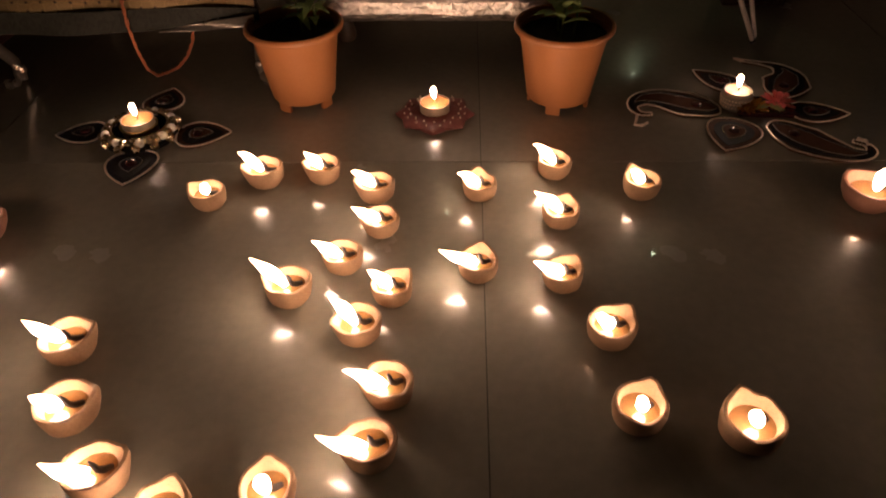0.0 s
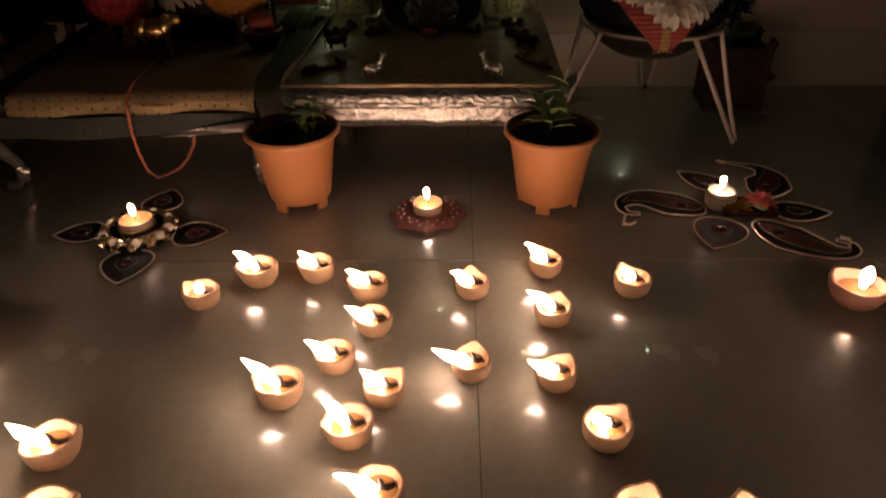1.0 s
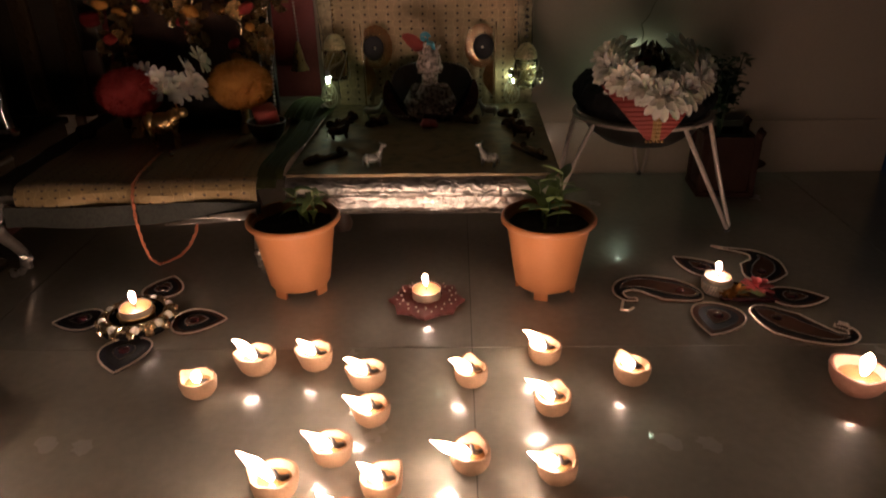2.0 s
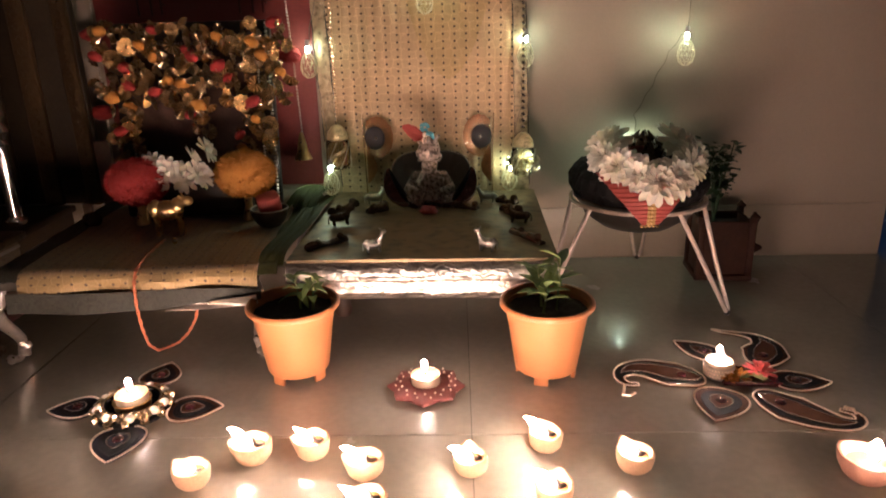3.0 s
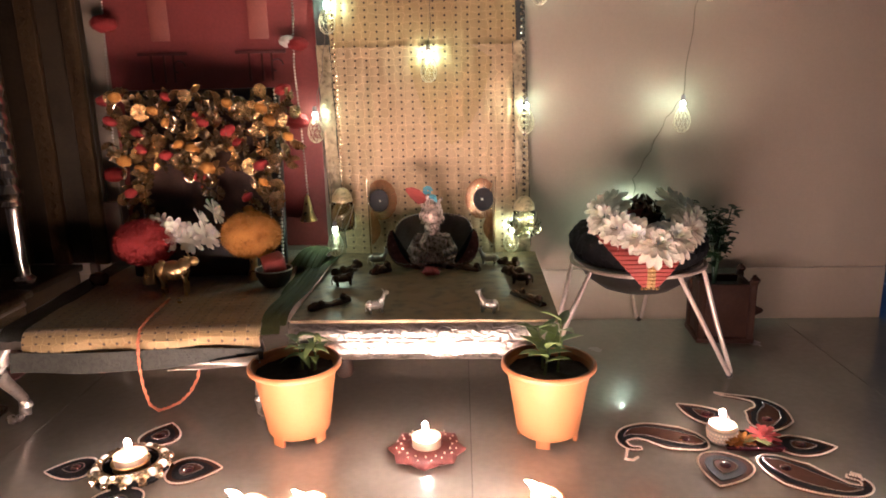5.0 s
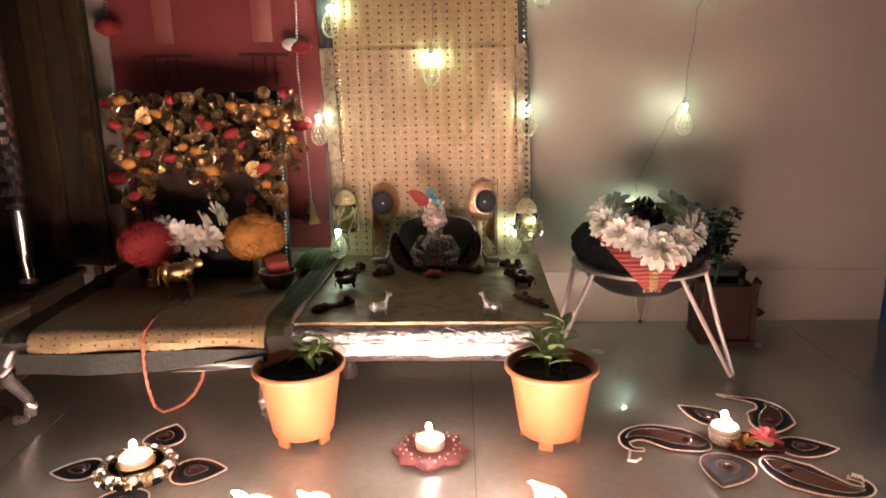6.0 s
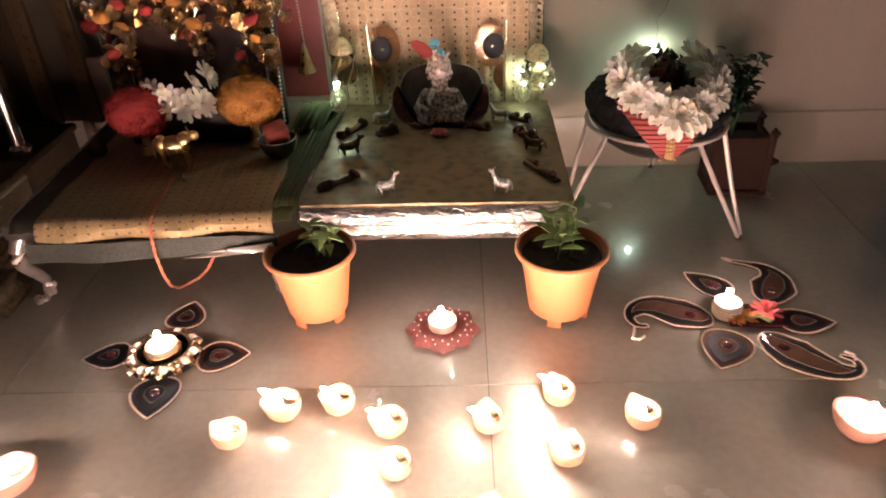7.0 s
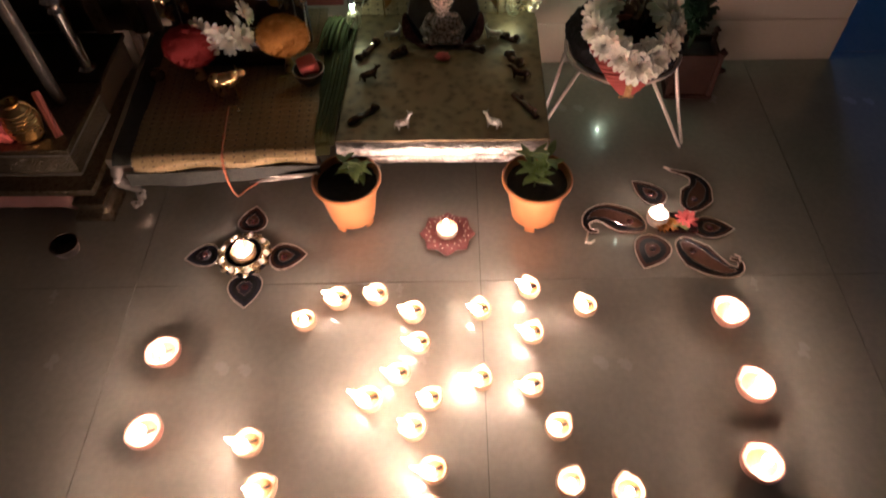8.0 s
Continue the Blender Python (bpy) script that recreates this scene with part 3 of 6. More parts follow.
sheet(bm, lambda u, v: (0.045 + 0.125 * u, -0.0235 - 0.003 * math.sin(u * 5 + v * 3) - 0.002 * v, 0.0925 + 0.003 * u + (0.0015 + 0.0165 * u) * v), 24, 6)
thicken(bm, 0.0012)
part("silver_edging", bm, M["silver_leg"], cl, "shiny silver edging")

# olive silk strip in the gap between the tables, and a pleated heap at its back
bm = fresh()
def silk_strip(u, v):
    fold = 0.0010 * math.sin(u * 15) + 0.0012 * math.sin(u * 33 + 1)
    return (-0.178 + 0.036 * u + 0.012 * v, 0.846 + 0.356 * v, 0.1535 + fold * min(1, v * 8) + 0.0022 * math.sin(v * 11) - 0.010 * max(0, 1 - v * 14) ** 2)


sheet(bm, silk_strip, 30, 60)
thicken(bm, 0.0014)
solo("folded_silk", bm, M["green_cloth"], "olive green silk strip lying between the two tables", "cloth")
bm = fresh()
sheet(bm, lambda u, v: (-0.205 + 0.055 * u + 0.015 * v, 1.10 + 0.10 * v + 0.006 * math.sin(u * 30), 0.157 + 0.020 * math.sin(v * 2.6) * (0.6 + 0.4 * math.sin(u * 3)) + 0.003 * math.sin(u * 34)), 60, 16)
thicken(bm, 0.0014)
solo("pleated_silk", bm, M["green_cloth"], "pleated green silk cloth heaped beside the framed picture", "cloth")

# ---- hung cloth, red sheet, beads ----
t = thing("backdrop_cloth", "gold brocade backdrop with rows of dark dots, hung on the wall", "cloth", pose(0, 0, 0))


def drape(xa, xb, xa2, xb2, za, zb, y, amp, nu=40, nv=60, seed=0):
    b = fresh()

    def fn(u, v):
        z = za + (zb - za) * v
        x = (xa + (xb - xa) * u) * (1 - v) + (xa2 + (xb2 - xa2) * u) * v
        w = amp * (noise.noise(Vector((x * 14, z * 4, seed))) + 0.5 * noise.noise(Vector((x * 40, z * 18, seed + 3))))
        return (x, y - abs(w) - 0.0009 * (0.5 + 0.5 * math.cos(2 * math.pi * x / 0.0205)), z)
    sheet(b, fn, nu, nv)
    thicken(b, 0.0012)
    return b


part("upper_cloth", drape(-0.137, 0.200, -0.150, 0.190, 0.50, 0.92, 1.2478, 0.006, 130, 60, 5), M["brocade"], t)
part("lower_cloth", drape(-0.128, 0.207, -0.138, 0.198, 0.142, 0.533, 1.2452, 0.006, 130, 60, 5), M["brocade"], t)


def overlay(side):
    """One side of the paler net veil, which parts in a heart-shaped opening."""
    b = fresh()

    def fn(u, v):
        z = 0.1425 + 0.3875 * v
        open_w = 0.078 * math.sqrt(max(0, (z - 0.355) / 0.15)) if z < 0.505 else 0.078 - 1.6 * (z - 0.505)
        edge = 0.080 + side * open_w
        far = (-0.128 - 0.010 * v) if side < 0 else (0.207 - 0.009 * v)
        x = far + (edge - far) * u
        w = 0.006 * (noise.noise(Vector((x * 14, z * 4, 5))) + 0.5 * noise.noise(Vector((x * 40, z * 18, 8))))
        return (x, 1.2432 - abs(w) - 0.0009 * (0.5 + 0.5 * math.cos(2 * math.pi * x / 0.0205)), z)
    sheet(b, fn, 60, 50)
    thicken(b, 0.0006)
    return b


part("veil", overlay(-1), M["brocade_pale"], t, "paler net veil")
part("veil", overlay(1), M["brocade_pale"], t, "paler net veil")
for xa, xb, xa2, xb2 in ((-0.152, -0.127, -0.162, -0.137), (0.203, 0.228, 0.193, 0.216)):
    part("border", drape(xa, xb, xa2, xb2, 0.143, 0.535, 1.2395, 0.003, 6, 50, 9), M["band"], t, "ornate gold border")
    for e0, e1 in ((xa, xa2), (xb, xb2)):
        b = fresh()
        tube(b, [(e0 + (e1 - e0) * k / 20, 1.2385 - 0.0015 * math.sin(k * 1.3), 0.157 + 0.376 * k / 20) for k in range(21)], 0.0011, 5)
        part("piping", b, M["band_dark"], t, "thin black piping")
    part("border", drape(xa2, xb2, xa2 - 0.009, xb2 - 0.009, 0.53, 0.92, 1.2475, 0.003, 6, 40, 11), M["band_dark"], t, "black border")

t = thing("red_sheet", "red printed sheet with beige stripes hung on the wall", "wall hanging", pose(0, 0, 0))
bm = fresh()
sheet(bm, lambda u, v: (-0.557 + 0.392 * u, 1.256 - 0.003 * abs(noise.noise(Vector((u * 6, v * 5, 0)))), 0.16 + 0.80 * v), 30, 40)
thicken(bm, 0.001)
part("sheet", bm, M["red_poster"], t)
for cx in (-0.452, -0.268):
    bm = fresh()
    span(bm, (cx - 0.018, 1.2505, 0.55), (cx + 0.018, 1.2515, 0.93), 0.0004)
    part("stripe", bm, M["beige_print"], t, "beige printed stripe")
    bm = fresh()
    span(bm, (cx - 0.047, 1.250, 0.524), (cx + 0.047, 1.251, 0.530), 0.0004)
    for dx in (-0.022, 0.002, 0.020):
        span(bm, (cx + dx - 0.002, 1.250, 0.475), (cx + dx + 0.002, 1.251, 0.525), 0.0004)
    tube(bm, [(cx + 0.030 + 0.011 * math.cos(a), 1.2503, 0.503 + 0.011 * math.sin(a)) for a in [k * 0.5 for k in range(10)]], 0.0015, 5)
    part("motif", bm, M["dark_print"], t, "dark printed motif")


def spiky(r, seed, n=3, fuzz=0.16, squash=(1, 1, 1)):
    b = fresh()
    bmesh.ops.create_icosphere(b, subdivisions=n, radius=1)
    rnd = random.Random(seed)
    for v in b.verts:
        k = 1 + fuzz * (rnd.random() - 0.5) + 0.10 * noise.noise(v.co * 1.7 + Vector((seed, 0, 0)))
        v.co = Vector([v.co[i] * r * k * squash[i] for i in range(3)])
    return b


def fibres(r, n, seed, squash=(1, 1, 1), spread=0.10):
    """Loose wool hairs standing off a pompom."""
    b = fresh()
    rnd = random.Random(seed)
    for k in range(n):
        z = rnd.uniform(-1, 1)
        a = rnd.uniform(0, 2 * math.pi)
        q = math.sqrt(1 - z * z)
        d = Vector((q * math.cos(a), q * math.sin(a), z))
        side = d.cross(Vector((rnd.uniform(-1, 1), rnd.uniform(-1, 1), rnd.uniform(-1, 1)))).normalized() * r * 0.022
        tip = d * r * (1 + rnd.uniform(0.02, spread)) + side * rnd.uniform(-3, 3)
        pts = [b.verts.new([p[i] * squash[i] for i in range(3)]) for p in (d * r * 0.93 - side, d * r * 0.93 + side, tip)]
        b.faces.new(pts)
    return b


def bead_line(pts, r, step):
    """Small round beads strung along a line of points."""
    b = fresh()
    pts = [Vector(p) for p in pts]
    left = 0.0
    for a, c in zip(pts, pts[1:]):
        d = (c - a).length
        s = left
        while s < d:
            m = Matrix.Translation(a.lerp(c, s / d)) @ Matrix.Scale(r, 4)
            bmesh.ops.create_icosphere(b, subdivisions=1, radius=1, matrix=m)
            s += step
        left = s - d
    return b


def hanging_string(pts, poms, lab, bell=None):
    s = thing("bead_string", lab, "bead string", pose(*pts[-1]))
    inv = Matrix.Translation(-Vector(pts[-1]))
    part("bead_strand", bead_line([inv @ Vector(p) for p in pts], 0.0024, 0.0058), M["silver_dull"], s, "small silvery beads")
    for k, (p, r, mat) in enumerate(poms):
        part("pompom", spiky(r, k + 3, 3, 0.14, (1.25, 1, 0.8)), M[mat], s, at=inv @ pose(*p))
        tagged(part("wool_fuzz", fibres(r, 900, k, (1.25, 1, 0.8), 0.16), M[mat], s, at=inv @ pose(*p)), "loose wool fibres", kind="stuff")
    if bell:
        b = fresh()
        lathe(b, [(0.002, 0.050), (0.004, 0.046), (0.008, 0.030), (0.011, 0.014), (0.016, 0.002), (0.017, 0), (0.014, 0.001), (0.008, 0.016), (0, 0.03)], 14)
        part("bell", b, M["brass"], s, "small brass bell", at=inv @ pose(*bell))


hanging_string([(-0.536, 1.238, 0.95), (-0.547, 1.238, 0.61), (-0.552, 1.236, 0.50), (-0.556, 1.234, 0.44), (-0.558, 1.232, 0.31), (-0.556, 1.230, 0.25)],
               [((-0.545, 1.232, 0.582), 0.019, "red_pom"), ((-0.557, 1.226, 0.446), 0.014, "red_pom"), ((-0.560, 1.226, 0.309), 0.017, "red_pom")],
               "string of silvery beads with red woollen pompoms on the wall")
hanging_string([(-0.196, 1.236, 0.95), (-0.199, 1.236, 0.60), (-0.203, 1.234, 0.50), (-0.198, 1.232, 0.40), (-0.193, 1.230, 0.264)],
               [((-0.210, 1.230, 0.543), 0.013, "white_pom"), ((-0.192, 1.228, 0.538), 0.015, "red_pom"),
                ((-0.238, 1.226, 0.402), 0.015, "red_pom"), ((-0.203, 1.224, 0.402), 0.018, "red_pom")],
               "string of silvery beads with pompoms ending in a small bell", bell=(-0.195, 1.230, 0.214))

# ---- string lights ----
def bulb_mesh_cage():
    b = fresh()
    prof = [(0.004, 0.0), (0.0085, -0.006), (0.0115, -0.014), (0.0125, -0.022), (0.010, -0.031), (0.004, -0.036)]
    lathe(b, prof, 11)
    for v in b.verts:
        a = math.atan2(v.co.y, v.co.x) - 40 * v.co.z
        r = math.hypot(v.co.x, v.co.y)
        v.co.x, v.co.y = r * math.cos(a), r * math.sin(a)
    bmesh.ops.triangulate(b, faces=b.faces[:])
    bmesh.ops.wireframe(b, faces=b.faces[:], thickness=0.0008, use_replace=True, use_boundary=True)
    return mesh_of("cage", b, M["wire_cage"])


CAGE = bulb_mesh_cage()
b = fresh()
lathe(b, [(0, 0.010), (0.0035, 0.010), (0.0045, 0.002), (0.0045, -0.001), (0, -0.001)], 10)
SOCKET = mesh_of("socket", b, M["violet"])
b = fresh()
lathe(b, [(0, 0), (0.0034, -0.001), (0.0042, -0.006), (0.0028, -0.010), (0, -0.0115)], 10)
LED = mesh_of("led", b, M["led"])
BULBS = [(-0.137, 1.228, 0.600), (-0.168, 1.222, 0.409), (0.042, 1.228, 0.512), (0.217, 1.226, 0.418), (0.492, 1.212, 0.416),
         (-0.135, 1.178, 0.204), (0.190, 1.226, 0.196), (0.424, 1.236, 0.226),
         (0.240, 1.232, 0.640), (0.536, 1.240, 0.640), (0.410, 1.217, 0.166)]
for p in BULBS:
    s = thing("fairy_bulb", "lit greenish white bulb in a gilt wire cage", "fairy light", pose(*p), "bulbs of the fairy light string")
    shared("socket", SOCKET, s, pose(0, 0, 0.0085))
    shared("led", LED, s, pose(0, 0, 0.0078))
    shared("cage", CAGE, s, pose(0, 0, -0.0035, 0, 0, p[0] * 900) @ Matrix.Scale(1.2, 4))


def hang_wire(pts):
    b = fresh()
    vs = [Vector(p) for p in pts]
    out = []
    for i in range(len(vs) - 1):
        for k in range(8):
            q = vs[i].lerp(vs[i + 1], k / 8)
            q.x += 0.002 * math.sin(i * 3 + k)
            out.append(q)
    out.append(vs[-1])
    tube(b, out, 0.00065, 5)
    solo("light_cable", b, M["wire_dark"], "thin dark cable of the fairy lights on the wall", "cable")


hang_wire([(0.52, 1.256, 0.95), (0.536, 1.250, 0.658), (0.516, 1.256, 0.58), (0.492, 1.216, 0.430), (0.475, 1.256, 0.39), (0.449, 1.256, 0.33), (0.42, 1.254, 0.28), (0.424, 1.240, 0.238), (0.405, 1.235, 0.225), (0.410, 1.221, 0.178)])
hang_wire([(0.03, 1.240, 0.95), (0.05, 1.236, 0.62), (0.042, 1.230, 0.524)])
hang_wire([(-0.135, 1.234, 0.95), (-0.137, 1.230, 0.612), (-0.150, 1.230, 0.50), (-0.167, 1.228, 0.421), (-0.150, 1.230, 0.30), (-0.136, 1.182, 0.216)])
hang_wire([(0.205, 1.236, 0.95), (0.212, 1.234, 0.60), (0.217, 1.230, 0.430), (0.21, 1.232, 0.30), (0.192, 1.230, 0.208)])

# ---- hanging glass ornaments on their bead chains ----
def ornament(x, y, z0, z1, drops, chain_top, lab, chain_mat):
    s = thing("hanging_ornament", lab, "ornament", pose(x, y, z0) @ Matrix.Diagonal((1.15, 1.15, 1, 1)))
    h = z1 - z0
    b = fresh()
    lathe(b, [(0.003, h), (0.009, h - 0.004), (0.0155, h - 0.014), (0.017, h - 0.024), (0.0165, h - 0.026), (0.008, h - 0.010), (0.0, h - 0.008)], 18)
    part("cap", b, M["cap_gilt"], s, "domed gilt cap")
    b = fresh()
    lathe(b, [(0.0155, h - 0.026), (0.0185, h - 0.036), (0.019, h * 0.35), (0.017, 0.006), (0.012, 0.0), (0.0, 0.001), (0.0, 0.004), (0.010, 0.004), (0.0155, 0.009), (0.017, h * 0.36), (0.0165, h - 0.036), (0.0140, h - 0.026)], 18)
    part("glass_drum", b, M["glass_amber"], s, "amber glass drum")
    b = fresh()
    for k in range(5):
        a = 2 * math.pi * k / 5
        tube(b, [(0.0195 * math.cos(a + 0.13 * i), 0.0195 * math.sin(a + 0.13 * i), 0.004 + (h - 0.034) * i / 8) for i in range(9)], 0.001, 5)
    part("rib", b, M["wire_cage"], s)
    if drops:
        me = None
        for k in range(9):
            for row in range(2):
                a = 2 * math.pi * (k + 0.5 * row) / 9
                if me is None:
                    b = fresh()
                    bmesh.ops.create_icosphere(b, subdivisions=2, radius=0.0068)
                    me = mesh_of("glass_bead", b, M["glass"], True)
                shared("glass_bead", me, s, pose(0.021 * math.cos(a), 0.021 * math.sin(a), 0.014 + 0.015 * row))
    part("chain", bead_line([(0, 0.004, h - 0.002), (0.001, 0.010, h + 0.1), (chain_top - x, 0.012, 0.93 - z0)], 0.0042 if drops else 0.0026, 0.011 if drops else 0.008), M[chain_mat], s, "chain of beads")


ornament(-0.122, 1.196, 0.202, 0.282, False, -0.128, "gilt and amber glass hanging ornament on a bead chain", "gold")
ornament(0.212, 1.196, 0.184, 0.262, True, 0.203, "hanging ornament ringed with clear glass beads on a crystal chain", "silver_plain")

# ---- framed picture with its garland, pompoms and flowers ----
FR = pose(-0.352, 1.128, 0.151, -7, 0, 3)
t = thing("framed_picture", "dark framed picture with beaded border leaning at the wall", "picture", FR)
bm = fresh()
for lo, hi in (((-0.135, 0, 0), (-0.108, 0.018, 0.315)), ((0.108, 0, 0), (0.135, 0.018, 0.315)), ((-0.108, 0, 0), (0.108, 0.018, 0.035)), ((-0.108, 0, 0.285), (0.108, 0.018, 0.315))):
    span(bm, lo, hi, 0.003)
part("frame", bm, M["black_frame"], t)
bm = fresh()
span(bm, (-0.108, 0.010, 0.035), (0.108, 0.014, 0.285))
part("picture", bm, M["picture"], t, "very dark picture")
rim = [(-0.112, -0.002, 0.04), (-0.112, -0.002, 0.28), (0.112, -0.002, 0.28), (0.112, -0.002, 0.04), (-0.112, -0.002, 0.04)]
part("bead_border", bead_line(rim, 0.0022, 0.0052), M["silver_dull"], t, "silvery bead border")
part("bead_column", bead_line([(0.130, -0.004, 0.01), (0.131, -0.006, 0.15), (0.130, -0.004, 0.31)], 0.0030, 0.0068), M["silver_dull"], t, "column of silvery beads")


def rosette(r, n, seed, arc=360.0):
    """A pleated fan or flower of foil, shallow, open towards the viewer (local -y)."""
    b = fresh()
    rnd = random.Random(seed)
    m = 2 * n
    rings = []
    for f, fold, cup in ((0.10, 0.0005, 0.0), (0.55, 0.0022, 0.08), (0.92, 0.0036, 0.18), (1.0, 0.0032, 0.22)):
        ring = []
        for k in range(m + 1):
            a = radians(arc) * k / m + 0.15 * math.sin(seed)
            rr = r * f * (1.0 if f < 0.95 or k % 2 else 0.93)
            ring.append(b.verts.new((rr * math.cos(a), (fold if k % 2 else -fold) - cup * r, rr * math.sin(a))))
        rings.append(ring)
    for p, q in zip(rings, rings[1:]):
        for k in range(m):
            b.faces.new((p[k], p[k + 1], q[k + 1], q[k]))
    thicken(b, 0.0003)
    return b


ROS = [mesh_of("gold_flower", rosette(0.0178, n, k, a), M[mat], False)
       for k, (n, a, mat) in enumerate(((10, 360.0, "gold"), (7, 215.0, "gold"), (6, 180.0, "gold"), (9, 300.0, "gold_shaded"), (6, 170.0, "gold_shaded")))]
POM_R = mesh_of("red_pompom", spiky(0.0135, 4, 2, 0.12, (1.15, 0.8, 0.85)), M["red_pom"])
POM_Y = mesh_of("yellow_pompom", spiky(0.0140, 6, 2, 0.12, (1.15, 0.8, 0.9)), M["yellow_pom"])
g = thing("flower_garland", "garland of gold foil flowers with red and yellow pompoms", "garland", FR @ pose(0, -0.012, 0))
rnd = random.Random(11)
spots = []
for row, z in enumerate((0.300, 0.279, 0.257, 0.235, 0.213, 0.193)):
    for k in range(12):
        spots.append((-0.148 + 0.0262 * (k + 0.5 * (row % 2)), z))
for z in (0.168, 0.146, 0.124, 0.104):
    spots += [(-0.128, z), (-0.104, z + 0.010), (0.088, z), (0.116, z + 0.008)]
spots += [(0.0, 0.172), (0.012, 0.156), (-0.012, 0.160), (0.004, 0.140)]
for k, (x, z) in enumerate(spots):
    x += rnd.uniform(-0.008, 0.008)
    z += rnd.uniform(-0.008, 0.008)
    for j in range(2):
        at = pose(x + 0.013 * j, rnd.uniform(-0.024, -0.004), z - 0.009 * j, rnd.uniform(-38, 32), rnd.uniform(0, 360), rnd.uniform(-42, 42)) @ Matrix.Scale(rnd.uniform(0.66, 0.98), 4)
        shared("gold_flower", ROS[(k + 2 * j) % 5], g, at)
    if k % 13 in (1, 8):
        shared("yellow_pompom", POM_Y, g, pose(x + rnd.uniform(-0.012, 0.012), -0.019, z + rnd.uniform(-0.010, 0.010), rnd.uniform(0, 90), rnd.uniform(-40, 40), 0) @ Matrix.Scale(rnd.uniform(0.60, 0.88), 4))
    elif k % 13 in (4, 11):
        shared("red_pompom", POM_R, g, pose(x + rnd.uniform(-0.012, 0.012), -0.019, z + rnd.uniform(-0.010, 0.010), rnd.uniform(0, 90), rnd.uniform(-40, 40), 0) @ Matrix.Scale(rnd.uniform(0.60, 0.92), 4))
for (p, r, mat, lab) in (((-0.422, 1.035, 0.220), 0.042, "red_pom", "large fluffy red woollen pompom on a gilt cap"),
                         ((-0.250, 1.055, 0.226), 0.042, "yellow_pom", "large fluffy yellow woollen pompom on a gilt cap")):
    s = thing("pompom_tassel", lab, "tassel", pose(p[0], p[1], 0.149))
    part("pompom", spiky(r, 9, 4, 0.035, (1.12, 0.9, 0.88)), M[mat], s, at=pose(0, 0, p[2] - 0.149))
    hair = part("wool_fuzz", fibres(r, 6000, 5, (1.12, 0.9, 0.88), 0.16), M[mat], s, at=pose(0, 0, p[2] - 0.149))
    tagged(hair, "loose wool fibres", kind="stuff")
    b = fresh()
    lathe(b, [(0.004, 0.042), (0.007, 0.036), (0.006, 0.025), (0.010, 0.012), (0.012, 0.001), (0.0, 0.001)], 12)
    part("cap", b, M["brass"], s, "gilt metal cap")


def chrysanthemum(r, seed, tiers=3, n=11, spread=12):
    b = fresh()
    rnd = random.Random(seed)
    for tier in range(tiers):
        up = radians(spread + 26 * tier)
        ln = r * (1 - 0.20 * tier)
        for k in range(n - tier):
            a = 2 * math.pi * (k + 0.4 * tier) / (n - tier) + rnd.uniform(-0.12, 0.12)
            w = ln * (0.165 if n > 12 else 0.17)
            lift = up + rnd.uniform(-0.15, 0.15)
            d = Vector((math.cos(a), math.sin(a), 0))
            s = Vector((-math.sin(a), math.cos(a), 0))
            rows = []
            for f, ww in ((0.12, 0.5), (0.55, 1.0), (0.85, 0.95), (1.0, 0.35)):
                c = d * (ln * f * math.cos(lift)) + Vector((0, 0, ln * f * math.sin(lift) - 0.06 * ln * f * f))
                cup = Vector((0, 0, 0.12 * w))
                rows.append([b.verts.new(c - s * w * ww + cup), b.verts.new(c - Vector((0, 0, 0.15 * w))), b.verts.new(c + s * w * ww + cup)])
            for p, q in zip(rows, rows[1:]):
                b.faces.new((p[0], p[1], q[1], q[0]))
                b.faces.new((p[1], p[2], q[2], q[1]))
    return b


OPEN_MUM = [mesh_of("white_flower", chrysanthemum(0.036, k + 5, 4, 14, -14), M["petal"]) for k in range(3)]
MUM = [mesh_of("white_flower", chrysanthemum(0.036, k, 3, 13), M["petal"]) for k in range(3)]
for k, (x, y, z, sc) in enumerate(((-0.402, 1.050, 0.240, 0.78), (-0.378, 1.040, 0.232, 0.85), (-0.350, 1.046, 0.224, 0.80), (-0.325, 1.050, 0.226, 0.78), (-0.318, 1.075, 0.262, 0.70), (-0.340, 1.068, 0.250, 0.62))):
    o = new("white_flower", MUM[k % 3])
    o.matrix_basis = pose(x, y, z, 60, 10 * k - 15, 20 * k) @ Matrix.Scale(sc, 4)
    tagged(o, "white chrysanthemum flower tucked before the framed picture", "flower", "white flowers before the picture")
bm = fresh()
span(bm, (-0.46, 1.060, 0.1525), (-0.25, 1.095, 0.212), 0.006)
solo("offering_box", bm, M["black_frame"], "low black box before the framed picture", "box")


